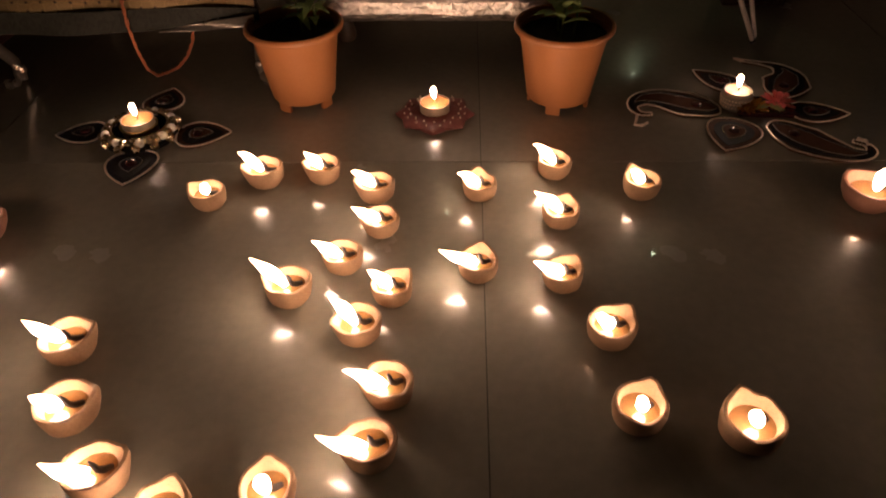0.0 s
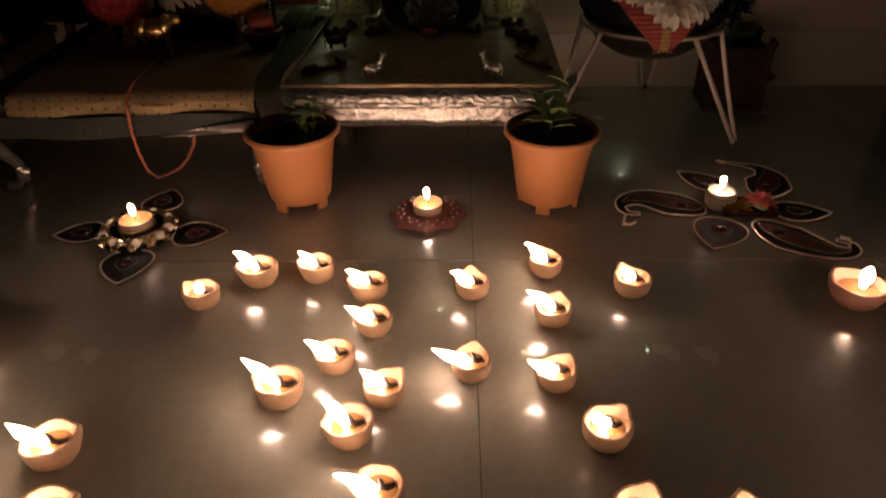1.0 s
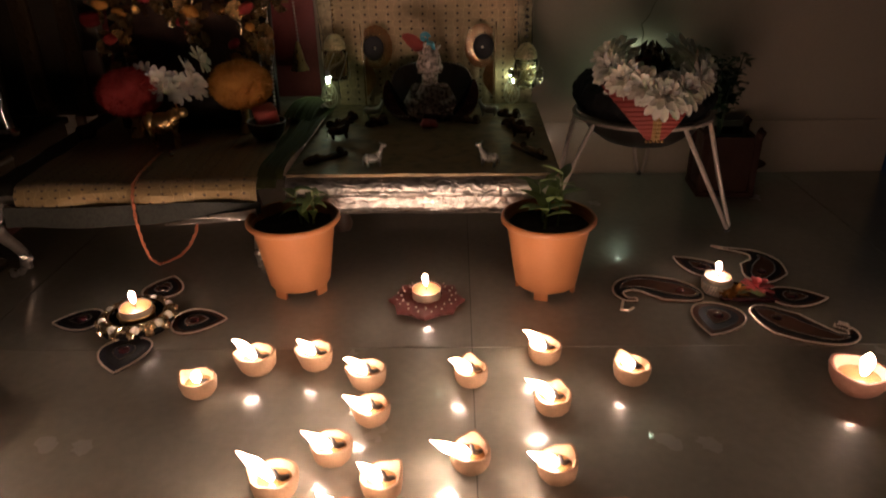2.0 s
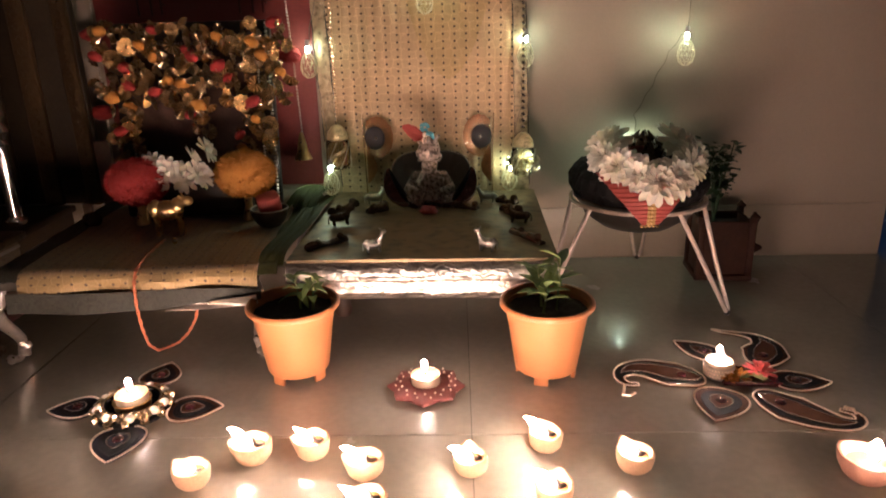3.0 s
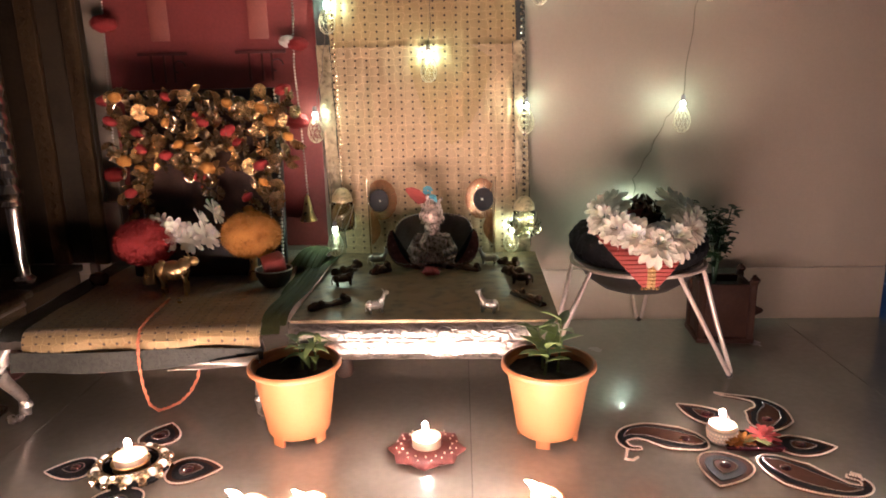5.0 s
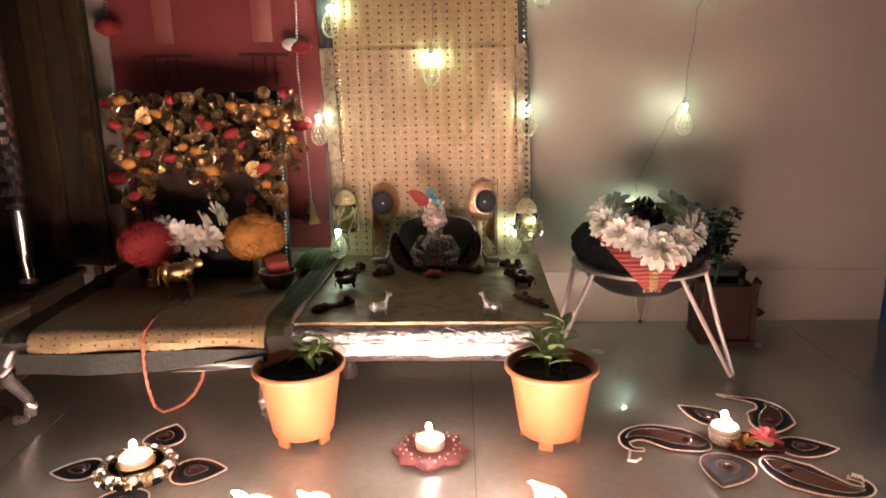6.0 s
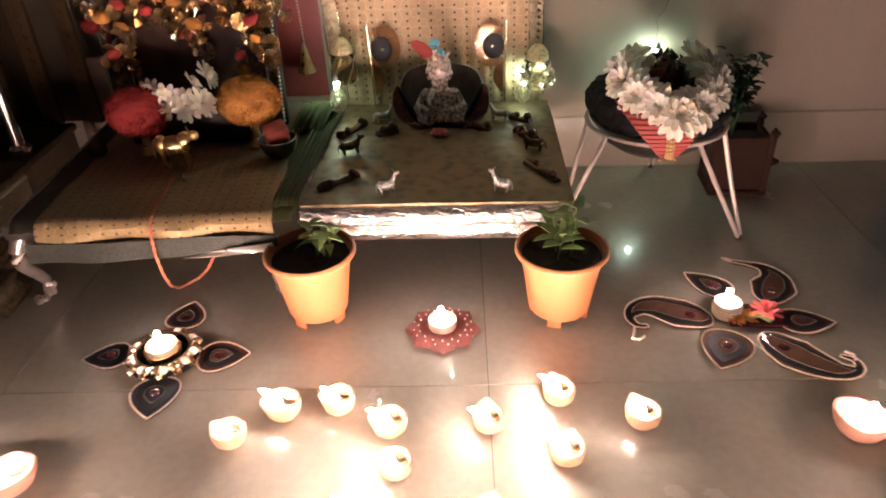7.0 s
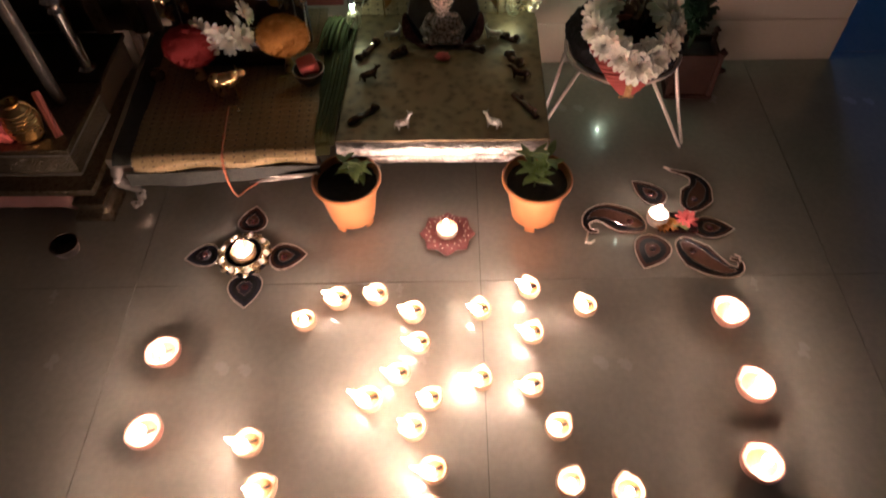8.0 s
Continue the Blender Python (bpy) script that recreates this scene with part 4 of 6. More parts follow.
# ---- small figures ----
def animal(name, m, s, mat, neck, lab, cat="figurine", stout=0.82):
    """A small standing animal, facing +x."""
    b = fresh()
    ball(b, (0, 0, 0.019), 0.009, 14, 10, (1.75, 0.85, stout))
    ball(b, (0.011, 0, 0.021), 0.0075, 12, 8, (1, 0.85, 1))
    ball(b, (-0.012, 0, 0.020), 0.0075, 12, 8, (1, 0.85, 1))
    tube(b, [(0.012, 0, 0.023), (0.017, 0, 0.026 + neck * 0.5), (0.019, 0, 0.028 + neck)], [0.0052, 0.004, 0.0034], 8)
    ball(b, (0.0225, 0, 0.0285 + neck), 0.0042, 10, 8, (1.5, 0.8, 0.9))
    for sy in (-1, 1):
        tube(b, [(0.018, sy * 0.002, 0.031 + neck), (0.015, sy * 0.006, 0.034 + neck)], [0.0016, 0.0005], 6)
        for lx in (0.012, -0.012):
            tube(b, [(lx, sy * 0.0038, 0.017), (lx + 0.0006, sy * 0.004, 0.008), (lx, sy * 0.004, 0.0)], [0.0034, 0.0022, 0.0024], 7)
    tube(b, [(-0.018, 0, 0.024), (-0.0215, 0, 0.020), (-0.021, 0, 0.010)], [0.0012, 0.0009, 0.0014], 6)
    return solo(name, b, M[mat], lab, cat, m @ Matrix.Scale(s, 4))


animal("deer_figurine", pose(-0.022, 0.889, 0.1405, 0, 0, 20) @ Matrix.Diagonal((0.82, 1.0, 1.05, 1)), 0.86, "silver", 0.009, "small silver deer figurine standing on the silver table")
animal("deer_figurine", pose(0.140, 0.889, 0.1405, 0, 0, 160) @ Matrix.Diagonal((0.82, 1.0, 1.05, 1)), 0.86, "silver", 0.009, "small silver deer figurine standing on the silver table")
animal("horse_figurine", pose(-0.055, 1.155, 0.1405, 0, 0, 10), 0.85, "silver_dull", 0.008, "tiny dull silver horse figurine on the silver table")
animal("horse_figurine", pose(0.147, 1.152, 0.1405, 0, 0, 170), 0.85, "silver_dull", 0.008, "tiny dull silver horse figurine on the silver table")
animal("cow_figurine", pose(-0.352, 0.975, 0.1495, 0, 0, 8) @ Matrix.Diagonal((1.42, 1.75, 2.05, 1)), 1.0, "brass", -0.003, "golden cow figurine standing on the gold cloth", stout=0.86)
animal("calf_figurine", pose(-0.094, 1.026, 0.1405, 0, 0, 25), 0.9, "brown_toy", 0.004, "small dark brown toy animal on the silver table")
animal("calf_figurine", pose(0.195, 1.024, 0.1405, 0, 0, 165), 0.9, "brown_toy", 0.004, "small dark brown toy animal on the silver table")


def toy_log(a, c, r, seed):
    b = fresh()
    a, c = Vector(a), Vector(c)
    pts, rs = [], []
    for k in range(13):
        f = k / 12
        p = a.lerp(c, f)
        p.z += 0.002 * math.sin(f * 7 + seed)
        pts.append(p)
        rs.append(r * (0.65 + 0.3 * abs(math.sin(f * 6.5 + seed)) + 0.2 * noise.noise(Vector((f * 5, seed, 0)))))
    tube(b, pts, rs, 9)
    ball(b, a.lerp(c, 0.85) + Vector((0, 0, r * 0.9)), r * 0.8, 9, 7)
    ball(b, a.lerp(c, 0.25) + Vector((0.003, 0, r * 0.7)), r * 0.7, 9, 7)
    solo("toy_figure", b, M["brown_toy"], "dark brown carved toy lying on the silver table", "toy", group="carved toys on the silver table")


for k, (a, c) in enumerate((((-0.122, 0.884), (-0.070, 0.930)), ((-0.120, 1.070), (-0.086, 1.128)), ((-0.060, 1.078), (-0.028, 1.096)),
                            ((0.092, 1.106), (0.130, 1.090)), ((0.164, 1.140), (0.198, 1.120)), ((0.172, 1.082), (0.200, 1.042)), ((0.180, 0.962), (0.220, 0.896)))):
    toy_log((a[0], a[1] + 0.014, 0.148), (c[0], c[1] + 0.014, 0.148), 0.0074 + 0.0012 * (k % 3), k * 1.7)

# the seated statue, one plain mesh
b = fresh()
cx, cy = 0.046, 1.122
ball(b, (cx, cy, 0.174), 0.034, 20, 14, (1.25, 0.9, 0.46), 0.15)
ball(b, (cx, cy, 0.193), 0.026, 20, 14, (1.05, 0.75, 0.85), 0.15)
for sx in (-1, 1):
    ball(b, (cx + sx * 0.022, cy, 0.203), 0.010, 12, 8, (1, 0.9, 0.9))
    tube(b, [(cx + sx * 0.024, cy, 0.203), (cx + sx * 0.036, cy - 0.008, 0.188), (cx + sx * 0.016, cy - 0.026, 0.184)], [0.0085, 0.008, 0.006], 10)
    ball(b, (cx + sx * 0.026, cy - 0.014, 0.172), 0.016, 12, 8, (1.3, 1.1, 0.6), 0.2)
    for k in range(9):
        f = k / 8
        tube(b, [(cx + sx * (0.008 + 0.030 * f), cy - 0.026 + 0.010 * f, 0.196 - 0.012 * f), (cx + sx * (0.012 + 0.036 * f), cy - 0.030 + 0.012 * f, 0.170)], [0.0014, 0.0020], 5)
ball(b, (cx, cy - 0.002, 0.2205), 0.0140, 18, 14, (0.95, 0.9, 1.15))
ball(b, (cx, cy - 0.0145, 0.2195), 0.0020, 8, 6, (0.9, 1, 1.3))
lathe(b, [(0.0, 0.228), (0.0155, 0.228), (0.0190, 0.235), (0.0185, 0.246), (0.0150, 0.255), (0.009, 0.262), (0, 0.264)], 20, (cx, cy, 0))
for k in range(6):
    q = [k * 0.35 + 0.30 * j for j in range(6)]
    tube(b, [(cx + 0.0195 * math.cos(a + 2.6), cy + 0.0185 * math.sin(a + 2.6), 0.231 + 0.0045 * k + 0.0022 * j) for j, a in enumerate(q)], 0.0024, 6)
    tube(b, [(cx - 0.0195 * math.cos(a + 2.6), cy + 0.0185 * math.sin(a + 2.6), 0.229 + 0.0035 * k + 0.0020 * j) for j, a in enumerate(q)], 0.0020, 6)
for k in range(26):
    a = 2 * math.pi * k / 26
    ball(b, (cx + 0.0185 * math.cos(a), cy - 0.002 + 0.0178 * math.sin(a), 0.2285), 0.0017, 6, 5)
    for rad, low in ((0.017, 0.206), (0.021, 0.200), (0.025, 0.193)):
        ball(b, (cx + rad * math.cos(a), cy - 0.006 + 0.85 * rad * math.sin(a), low - 0.010 * max(0, -math.sin(a))), 0.0017, 6, 5)
    ball(b, (cx + 0.041 * math.cos(a), cy - 0.002 + 0.030 * math.sin(a), 0.178), 0.0022, 6, 5)
for dx, z in ((-0.004, 0.268), (-0.006, 0.259)):
    ball(b, (cx + dx, cy - 0.018, z), 0.0048, 12, 8, (1, 0.5, 1))
for v in b.verts:
    v.co = Vector((cx + (v.co.x - cx) * 1.05, v.co.y + 0.030, 0.142 + (v.co.z - 0.160) * 1.2))
solo("statue", b, M["statue"], "small seated metal statue with a turban on the silver table", "statue")
# ribbon rolls and plume laid over the turban
b = fresh()
tube(b, [(0.040 + 0.008 * math.cos(a) * (1 - a / 16), 1.138, 0.282 + 0.008 * math.sin(a) * (1 - a / 16)) for a in [k * 0.45 for k in range(28)]], 0.0022, 7)
tube(b, [(0.044, 1.134, 0.274), (0.052, 1.132, 0.272), (0.056, 1.136, 0.262)], [0.004, 0.0045, 0.002], 8)
solo("turban_ribbon", b, M["blue_cloth"], "rolled turquoise ribbon resting on the statue's turban", "ribbon")
b = fresh()
for k in range(7):
    f = (k - 3) / 3
    tube(b, [(0.037, 1.142, 0.267 + 0.003 * f), (0.024, 1.140 - 0.002 * abs(f), 0.272 + 0.010 * f), (0.012, 1.142, 0.279 + 0.007 * f), (0.002, 1.144, 0.284 + 0.002 * f)], [0.003, 0.0036, 0.003, 0.0008], 6)
solo("turban_plume", b, M["red_cloth"], "red spotted cloth plume resting on the statue's turban", "plume")

# the boat-shaped throne dish round the statue
t = thing("throne_dish", "dark silver boat-shaped dish with wing-like sides round the statue", "dish", pose(0.047, 1.165, 0.1410) @ Matrix.Diagonal((1.03, 1.0, 1.18, 1)))
b = fresh()


def dish(u, v):
    a = 2 * math.pi * u
    rise = 0.012 + 0.060 * max(0, math.sin(a)) ** 0.6 + 0.016 * abs(math.cos(a)) ** 2
    k = 0.55 + 0.45 * v ** 0.6
    return (0.070 * k * math.cos(a), 0.046 * k * math.sin(a), 0.002 + rise * v ** 1.4)


sheet(b, dish, 64, 14)
bmesh.ops.remove_doubles(b, verts=b.verts, dist=0.0002)
thicken(b, 0.002)
part("shell", b, M["bowl_dark"], t)
rimpts = [dish(k / 64, 1.0) for k in range(65)]
part("bead_rim", bead_line(rimpts, 0.0026, 0.0062), M["silver_plain"], t, "sparkling bead rim")
b = fresh()
slab(b, [(0.058 * math.cos(k * 0.2618), 0.040 * math.sin(k * 0.2618)) for k in range(24)], 0.0, 0.004)
part("base", b, M["silver_dull"], t)
for sx in (-1, 1):
    b = fresh()

    def wing(u, v):
        swell = 0.030 * math.sin(math.pi * (0.04 + 0.94 * u)) ** 0.7 * v
        return (sx * (0.022 + 0.048 * u ** 0.8 + 0.80 * swell), -0.044 + 0.024 * u - 0.10 * swell, 0.006 + 0.054 * u ** 1.35 - 0.55 * swell * (1 - 0.5 * u) + 0.010 * v * (1 - u))
    sheet(b, wing, 16, 8)
    thicken(b, 0.003)
    part("wing", b, M["wing"], t, "dark reddish enamelled wing")
    tpts = [wing(k / 20, 0.0) for k in range(21)]
    outer = [wing(k / 20, 1.0) for k in range(21)]
    b = fresh()
    tube(b, tpts, [0.0012 + 0.0034 * math.sin(math.pi * k / 20) for k in range(21)], 8)
    part("wing_edge", b, M["black_gloss"], t, "glossy black edge")
    part("wing_beads", bead_line([tuple(Vector(p) + Vector((0, -0.002, 0.003))) for p in outer], 0.0013, 0.0034), M["silver_plain"], t, "silver bead line")
b = fresh()
ball(b, (0.046, 1.088, 0.150), 0.012, 14, 10, (1.2, 0.7, 0.75), 0.5)
for k in range(7):
    ball(b, (0.046 + 0.008 * math.cos(k * 0.9), 1.086 + 0.005 * math.sin(k * 0.9), 0.152), 0.006, 8, 6, (1, 0.8, 0.9), 0.4)
solo("rose_head", b, M["pink_petal"], "dark red rose head lying before the statue", "flower")

# peacock feather fans
for sx, x in ((1, -0.078), (-1, 0.158)):
    s = thing("feather_fan", "bronze peacock feather fan with a dark eye on a gold stem", "feather", pose(x, 1.2335, 0.1605), "feather fans beside the statue")
    b = fresh()
    tube(b, [(0, -0.003, -0.0195), (-sx * 0.001, -0.002, 0.07), (-sx * 0.003, 0, 0.132)], 0.0016, 6)
    part("stem", b, M["gold"], s, "gold stem")
    b = fresh()
    out = []
    for k in range(36):
        a = 2 * math.pi * k / 36
        rr = 1 + 0.03 * (k % 2)
        out.append((sx * max(0.0005 + 0.0002 * k, 0.024 + 0.029 * math.cos(a) * rr), 0.091 + 0.038 * math.sin(a) * rr))
    slab(b, out, -0.0012, 0.0012)
    for v in b.verts:
        v.co = Vector((v.co.x, -0.002 + v.co.z, v.co.y))
    part("vane", b, M["feather"], s)
    b = fresh()
    sheet(b, lambda u, v: (sx * (0.002 + 0.020 * v * math.sin(u * 2.8) * (1.2 - 0.5 * u)), -0.001, 0.002 + 0.066 * u), 14, 4)
    thicken(b, 0.0012)
    part("tail_vane", b, M["feather"], s)
    b = fresh()
    ball(b, (sx * 0.0195, -0.004, 0.090), 0.0205, 20, 14, (0.92, 0.14, 1.10))
    part("eye", b, M["feather_eye"], s, "dark glossy eye")
    b = fresh()
    bmesh.ops.create_icosphere(b, subdivisions=2, radius=0.0024, matrix=Matrix.Translation((sx * 0.022, -0.0068, 0.090)))
    part("stud", b, M["pearl"], s, "pale stud")
    b = fresh()
    for k in range(44):
        a = 2 * math.pi * k / 44
        c1x = 0.024 + 0.0285 * math.cos(a)
        if c1x < 0.001:
            continue
        tube(b, [(sx * (0.021 + 0.0185 * math.cos(a)), -0.0042, 0.090 + 0.021 * math.sin(a)), (sx * c1x, -0.0036, 0.091 + 0.037 * math.sin(a))], [0.0010, 0.0005], 5)
    part("barb_fringe", b, M["gold"], s, "fine radiating gilt barbs")
    b = bead_line([(sx * max(0.001, 0.0195 + 0.0205 * math.cos(a)), -0.0042, 0.090 + 0.0245 * math.sin(a)) for a in [k * 0.2618 for k in range(25)]], 0.0013, 0.0042)
    part("bead_ring", b, M["gold"], s)

# bowl with a red cloth, pebble and cord on the gold cloth
t = thing("steel_bowl", "small dark metal bowl on the gold cloth", "bowl", pose(-0.206, 1.02, 0.149))
b = fresh()
lathe(b, [(0, 0.001), (0.017, 0.0), (0.024, 0.008), (0.029, 0.020), (0.030, 0.028), (0.0285, 0.028), (0.026, 0.020), (0.018, 0.008), (0, 0.006)], 26)
part("shell", b, M["bowl_dark"], t)
b = fresh()
tube(b, [(0.0296 * math.cos(k * 0.2618), 0.0296 * math.sin(k * 0.2618), 0.0285) for k in range(24)], 0.0012, 6, True)
part("rim", b, M["silver_dull"], t)
b = fresh()
box(b, (-0.206, 1.02, 0.186), (0.036, 0.030, 0.030), 0.007, pose(0, 0, 0, 14, -8, 20), 3)
for v in b.verts:
    v.co += 0.003 * noise.noise_vector(v.co * 90)
solo("red_packet", b, M["red_cloth"], "crumpled red cloth packet in the metal bowl", "packet")
b = fresh()
ball(b, (-0.505, 1.03, 0.160), 0.014, 14, 10, (1.1, 1, 0.85), 0.3)
solo("nut", b, M["brown_toy"], "round dark nut on the gold cloth", "nut")
b = fresh()
strand = [(-0.350, 0.945, 0.150), (-0.345, 0.900, 0.1515), (-0.340, 0.850, 0.1515), (-0.337, 0.820, 0.147), (-0.336, 0.808, 0.132), (-0.336, 0.804, 0.100),
          (-0.337, 0.810, 0.066), (-0.341, 0.828, 0.032), (-0.345, 0.858, 0.008), (-0.338, 0.874, 0.0045), (-0.322, 0.880, 0.010), (-0.305, 0.880, 0.026), (-0.290, 0.878, 0.050), (-0.280, 0.876, 0.084)]
fine = []
for a, c in zip(strand, strand[1:]):
    for k in range(8):
        fine.append(Vector(a).lerp(Vector(c), k / 8))
for ph in (0, math.pi):
    tube(b, [p + Vector((0.0015 * math.cos(i * 0.9 + ph), 0.0006, 0.0015 * math.sin(i * 0.9 + ph))) for i, p in enumerate(fine)], 0.0013, 6)
solo("sacred_cord", b, M["orange_thread"], "twisted orange thread cord hanging over the table's edge", "cord")
b = fresh()
tube(b, [(-0.335, 0.945, 0.151), (-0.330, 0.935, 0.1515)], [0.003, 0.0016], 7)
ball(b, (-0.328, 0.932, 0.152), 0.004, 8, 6)
solo("gold_pin", b, M["gold"], "small gold pin lying on the gold cloth", "pin")


# ---- the carved silver shrine ----
t = thing("silver_shrine", "carved silver-clad household shrine with pillars and stepped plinth", "shrine", pose(-0.635, 0.855, 0))
b = fresh()
span(b, (-0.46, 0.0, 0.060), (0, 0.170, 0.128), 0.004)
part("plinth", b, M["silver_plinth"], t, "carved plinth")
# rear plinth is coloured near black for the shade lying there
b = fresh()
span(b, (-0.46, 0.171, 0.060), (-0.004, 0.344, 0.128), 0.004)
part("rear_plinth", b, M["shrine_panel"], t, "rear of the plinth, coloured near black for shade")
for z in (0.070, 0.119):
    b = fresh()
    tube(b, [(-0.455, -0.001, z), (0.001, -0.001, z), (0.001, 0.166, z)], 0.0028, 8)
    part("bead_moulding", b, M["silver_dull"], t)
b = fresh()
span(b, (-0.46, -0.012, 0.1285), (0.010, 0.180, 0.142), 0.004)
part("plinth_cornice", b, M["silver_shrine"], t)
# same near-black colour carries the shade over the rear floor
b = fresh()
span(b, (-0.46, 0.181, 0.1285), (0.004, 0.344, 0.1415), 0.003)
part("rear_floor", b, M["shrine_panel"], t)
b = fresh()
span(b, (-0.47, -0.038, 0.046), (0.030, 0.30, 0.064), 0.006)
part("base_moulding", b, M["silver_shrine"], t)
for fx, fy in ((-0.004, -0.026), (-0.004, 0.27), (-0.42, -0.026), (-0.42, 0.27)):
    b = fresh()
    lathe(b, [(0, 0), (0.052, 0), (0.054, 0.010), (0.044, 0.017), (0.037, 0.030), (0.042, 0.038), (0.044, 0.046), (0, 0.046)], 4)
    bmesh.ops.bevel(b, geom=list(b.edges), offset=0.002, segments=1, affect="EDGES")
    part("foot", b, M["silver_shrine"], t, at=pose(fx + 0.022, fy + 0.002, 0, 0, 0, 45))
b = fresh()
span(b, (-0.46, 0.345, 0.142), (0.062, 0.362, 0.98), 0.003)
part("back_panel", b, M["shrine_panel"], t, "plain dark back panel")
# added near-black boards stand in for deep shade between shrine and table
b = fresh()
span(b, (0.064, 0.335, 0.0), (0.094, 0.347, 0.262), 0.003)
part("shade_board", b, M["wood_and_shade"], t, "dark board filling the shaded gap behind the shrine")
b = fresh()
span(b, (0.0125, 0.349, 0.0), (0.0285, 0.361, 0.1405), 0.002)
part("shade_strip", b, M["wood_and_shade"], t)
for px, w in ((0.047, 0.028), (-0.030, 0.034), (-0.10, 0.02)):
    b = fresh()
    span(b, (px - w / 2, 0.333, 0.142), (px + w / 2, 0.3465, 0.98), 0.004)
    for k in range(40):
        box(b, (px, 0.3325, 0.155 + 0.0205 * k), (w * 0.30, 0.003, w * 0.30), 0.0012, pose(0, 0, 0, 0, 45, 0), 1)
    part("moulding", b, M["shrine_strip"], t, "carved gilt upright moulding")


def pillar(px, py, r, tube_to, mat):
    b = fresh()
    prof = [(0, 0.142), (r * 1.6, 0.142), (r * 1.6, 0.150), (r, 0.156), (r, tube_to), (r * 1.5, tube_to + 0.004), (r * 1.1, tube_to + 0.012), (r * 1.9, tube_to + 0.026), (r * 1.2, tube_to + 0.040)]
    z = tube_to + 0.040
    while z < 0.95:
        prof += [(r * 1.7, z + 0.012), (r * 1.25, z + 0.024)]
        z += 0.024
    prof += [(0, z)]
    lathe(b, prof, 16)
    part("pillar", b, mat, t, "turned silver pillar", at=pose(px, py, 0))


pillar(-0.026, 0.215, 0.0112, 0.275, M["silver_plain"])
b = fresh()
span(b, (-0.058, 0.112, 0.142), (-0.038, 0.128, 0.95), 0.003)
part("door_post", b, M["silver_dull"], t, "plain pale silver post")
t_v = thing("brass_vase", "ribbed brass vase standing in the silver shrine", "vase", pose(-0.703, 0.880, 0.1425))
b = fresh()
prof = [(0, 0), (0.020, 0), (0.024, 0.004)]
for k in range(9):
    rr = 0.020 + 0.010 * math.sin(math.pi * (k + 1) / 10)
    prof += [(rr + 0.0022, 0.008 + 0.007 * k), (rr - 0.001, 0.0115 + 0.007 * k)]
prof += [(0.014, 0.075), (0.017, 0.082), (0.014, 0.082), (0.010, 0.07), (0, 0.03)]
lathe(b, prof, 26)
part("body", b, M["brass"], t_v)
b = fresh()
ball(b, (-0.756, 0.880, 0.180), 0.034, 20, 14, (1.2, 0.9, 1.1), 0.35)
for k in range(5):
    tube(b, [(-0.756 + 0.01 * k - 0.02, 0.868, 0.146), (-0.756 + 0.012 * k - 0.024, 0.852, 0.180), (-0.756 + 0.008 * k - 0.016, 0.862, 0.214)], [0.008, 0.009, 0.004], 8)
solo("red_drapery", b, M["red_cloth"], "gathered red cloth heaped inside the silver shrine", "cloth")
b = fresh()
tube(b, [(-0.645, 0.872, 0.149), (-0.658, 0.892, 0.180), (-0.674, 0.916, 0.216)], [0.007, 0.007, 0.007], 4)
solo("wooden_baton", b, M["beige_print"], "square reddish wooden baton leaning in the shrine", "baton")
b = fresh()


def heap(u, v):
    x = -1.12 + 0.475 * u
    y = 0.822 + 0.20 * v
    e = math.sin(math.pi * min(1, v * 1.4 + 0.02)) ** 0.4 * min(1, (1 - u) * 10 + 0.15)
    return (x, y, 0.001 + 0.034 * e + 0.003 * noise.noise(Vector((x * 40, y * 40, 0))))


sheet(b, heap, 50, 16)
thicken(b, -0.0015)
solo("folded_cloth", b, M["pink_cloth"], "dusty pink folded cloth lying under the shrine", "cloth")
t = thing("steel_cup", "small dark steel cup on the floor by the shrine", "cup", pose(-0.643, 0.722, 0.0005))
b = fresh()
lathe(b, [(0, 0), (0.016, 0), (0.020, 0.004), (0.025, 0.022), (0.026, 0.026), (0.0245, 0.026), (0.019, 0.006), (0, 0.003)], 22)
part("shell", b, M["bowl_dark"], t)


# ---- flower pots ----
def leaf_blade(b, base, tip, w, droop, side):
    base, tip = Vector(base), Vector(tip)
    d = tip - base
    s = d.cross(Vector(side)).normalized()
    up = s.cross(d).normalized()
    rows = []
    for k in range(7):
        f = k / 6
        ww = w * (math.sin(math.pi * (0.06 + 0.94 * f) ** 0.8) ** 0.9 if 0 < f < 1 else 0.05)
        c = base + d * f - Vector((0, 0, droop * f * f)) + up * 0.15 * w
        rows.append((b.verts.new(c - s * ww + up * 0.28 * ww), b.verts.new(c), b.verts.new(c + s * ww + up * 0.28 * ww)))
    for p, q in zip(rows, rows[1:]):
        b.faces.new((p[0], p[1], q[1], q[0]))
        b.faces.new((p[1], p[2], q[2], q[1]))


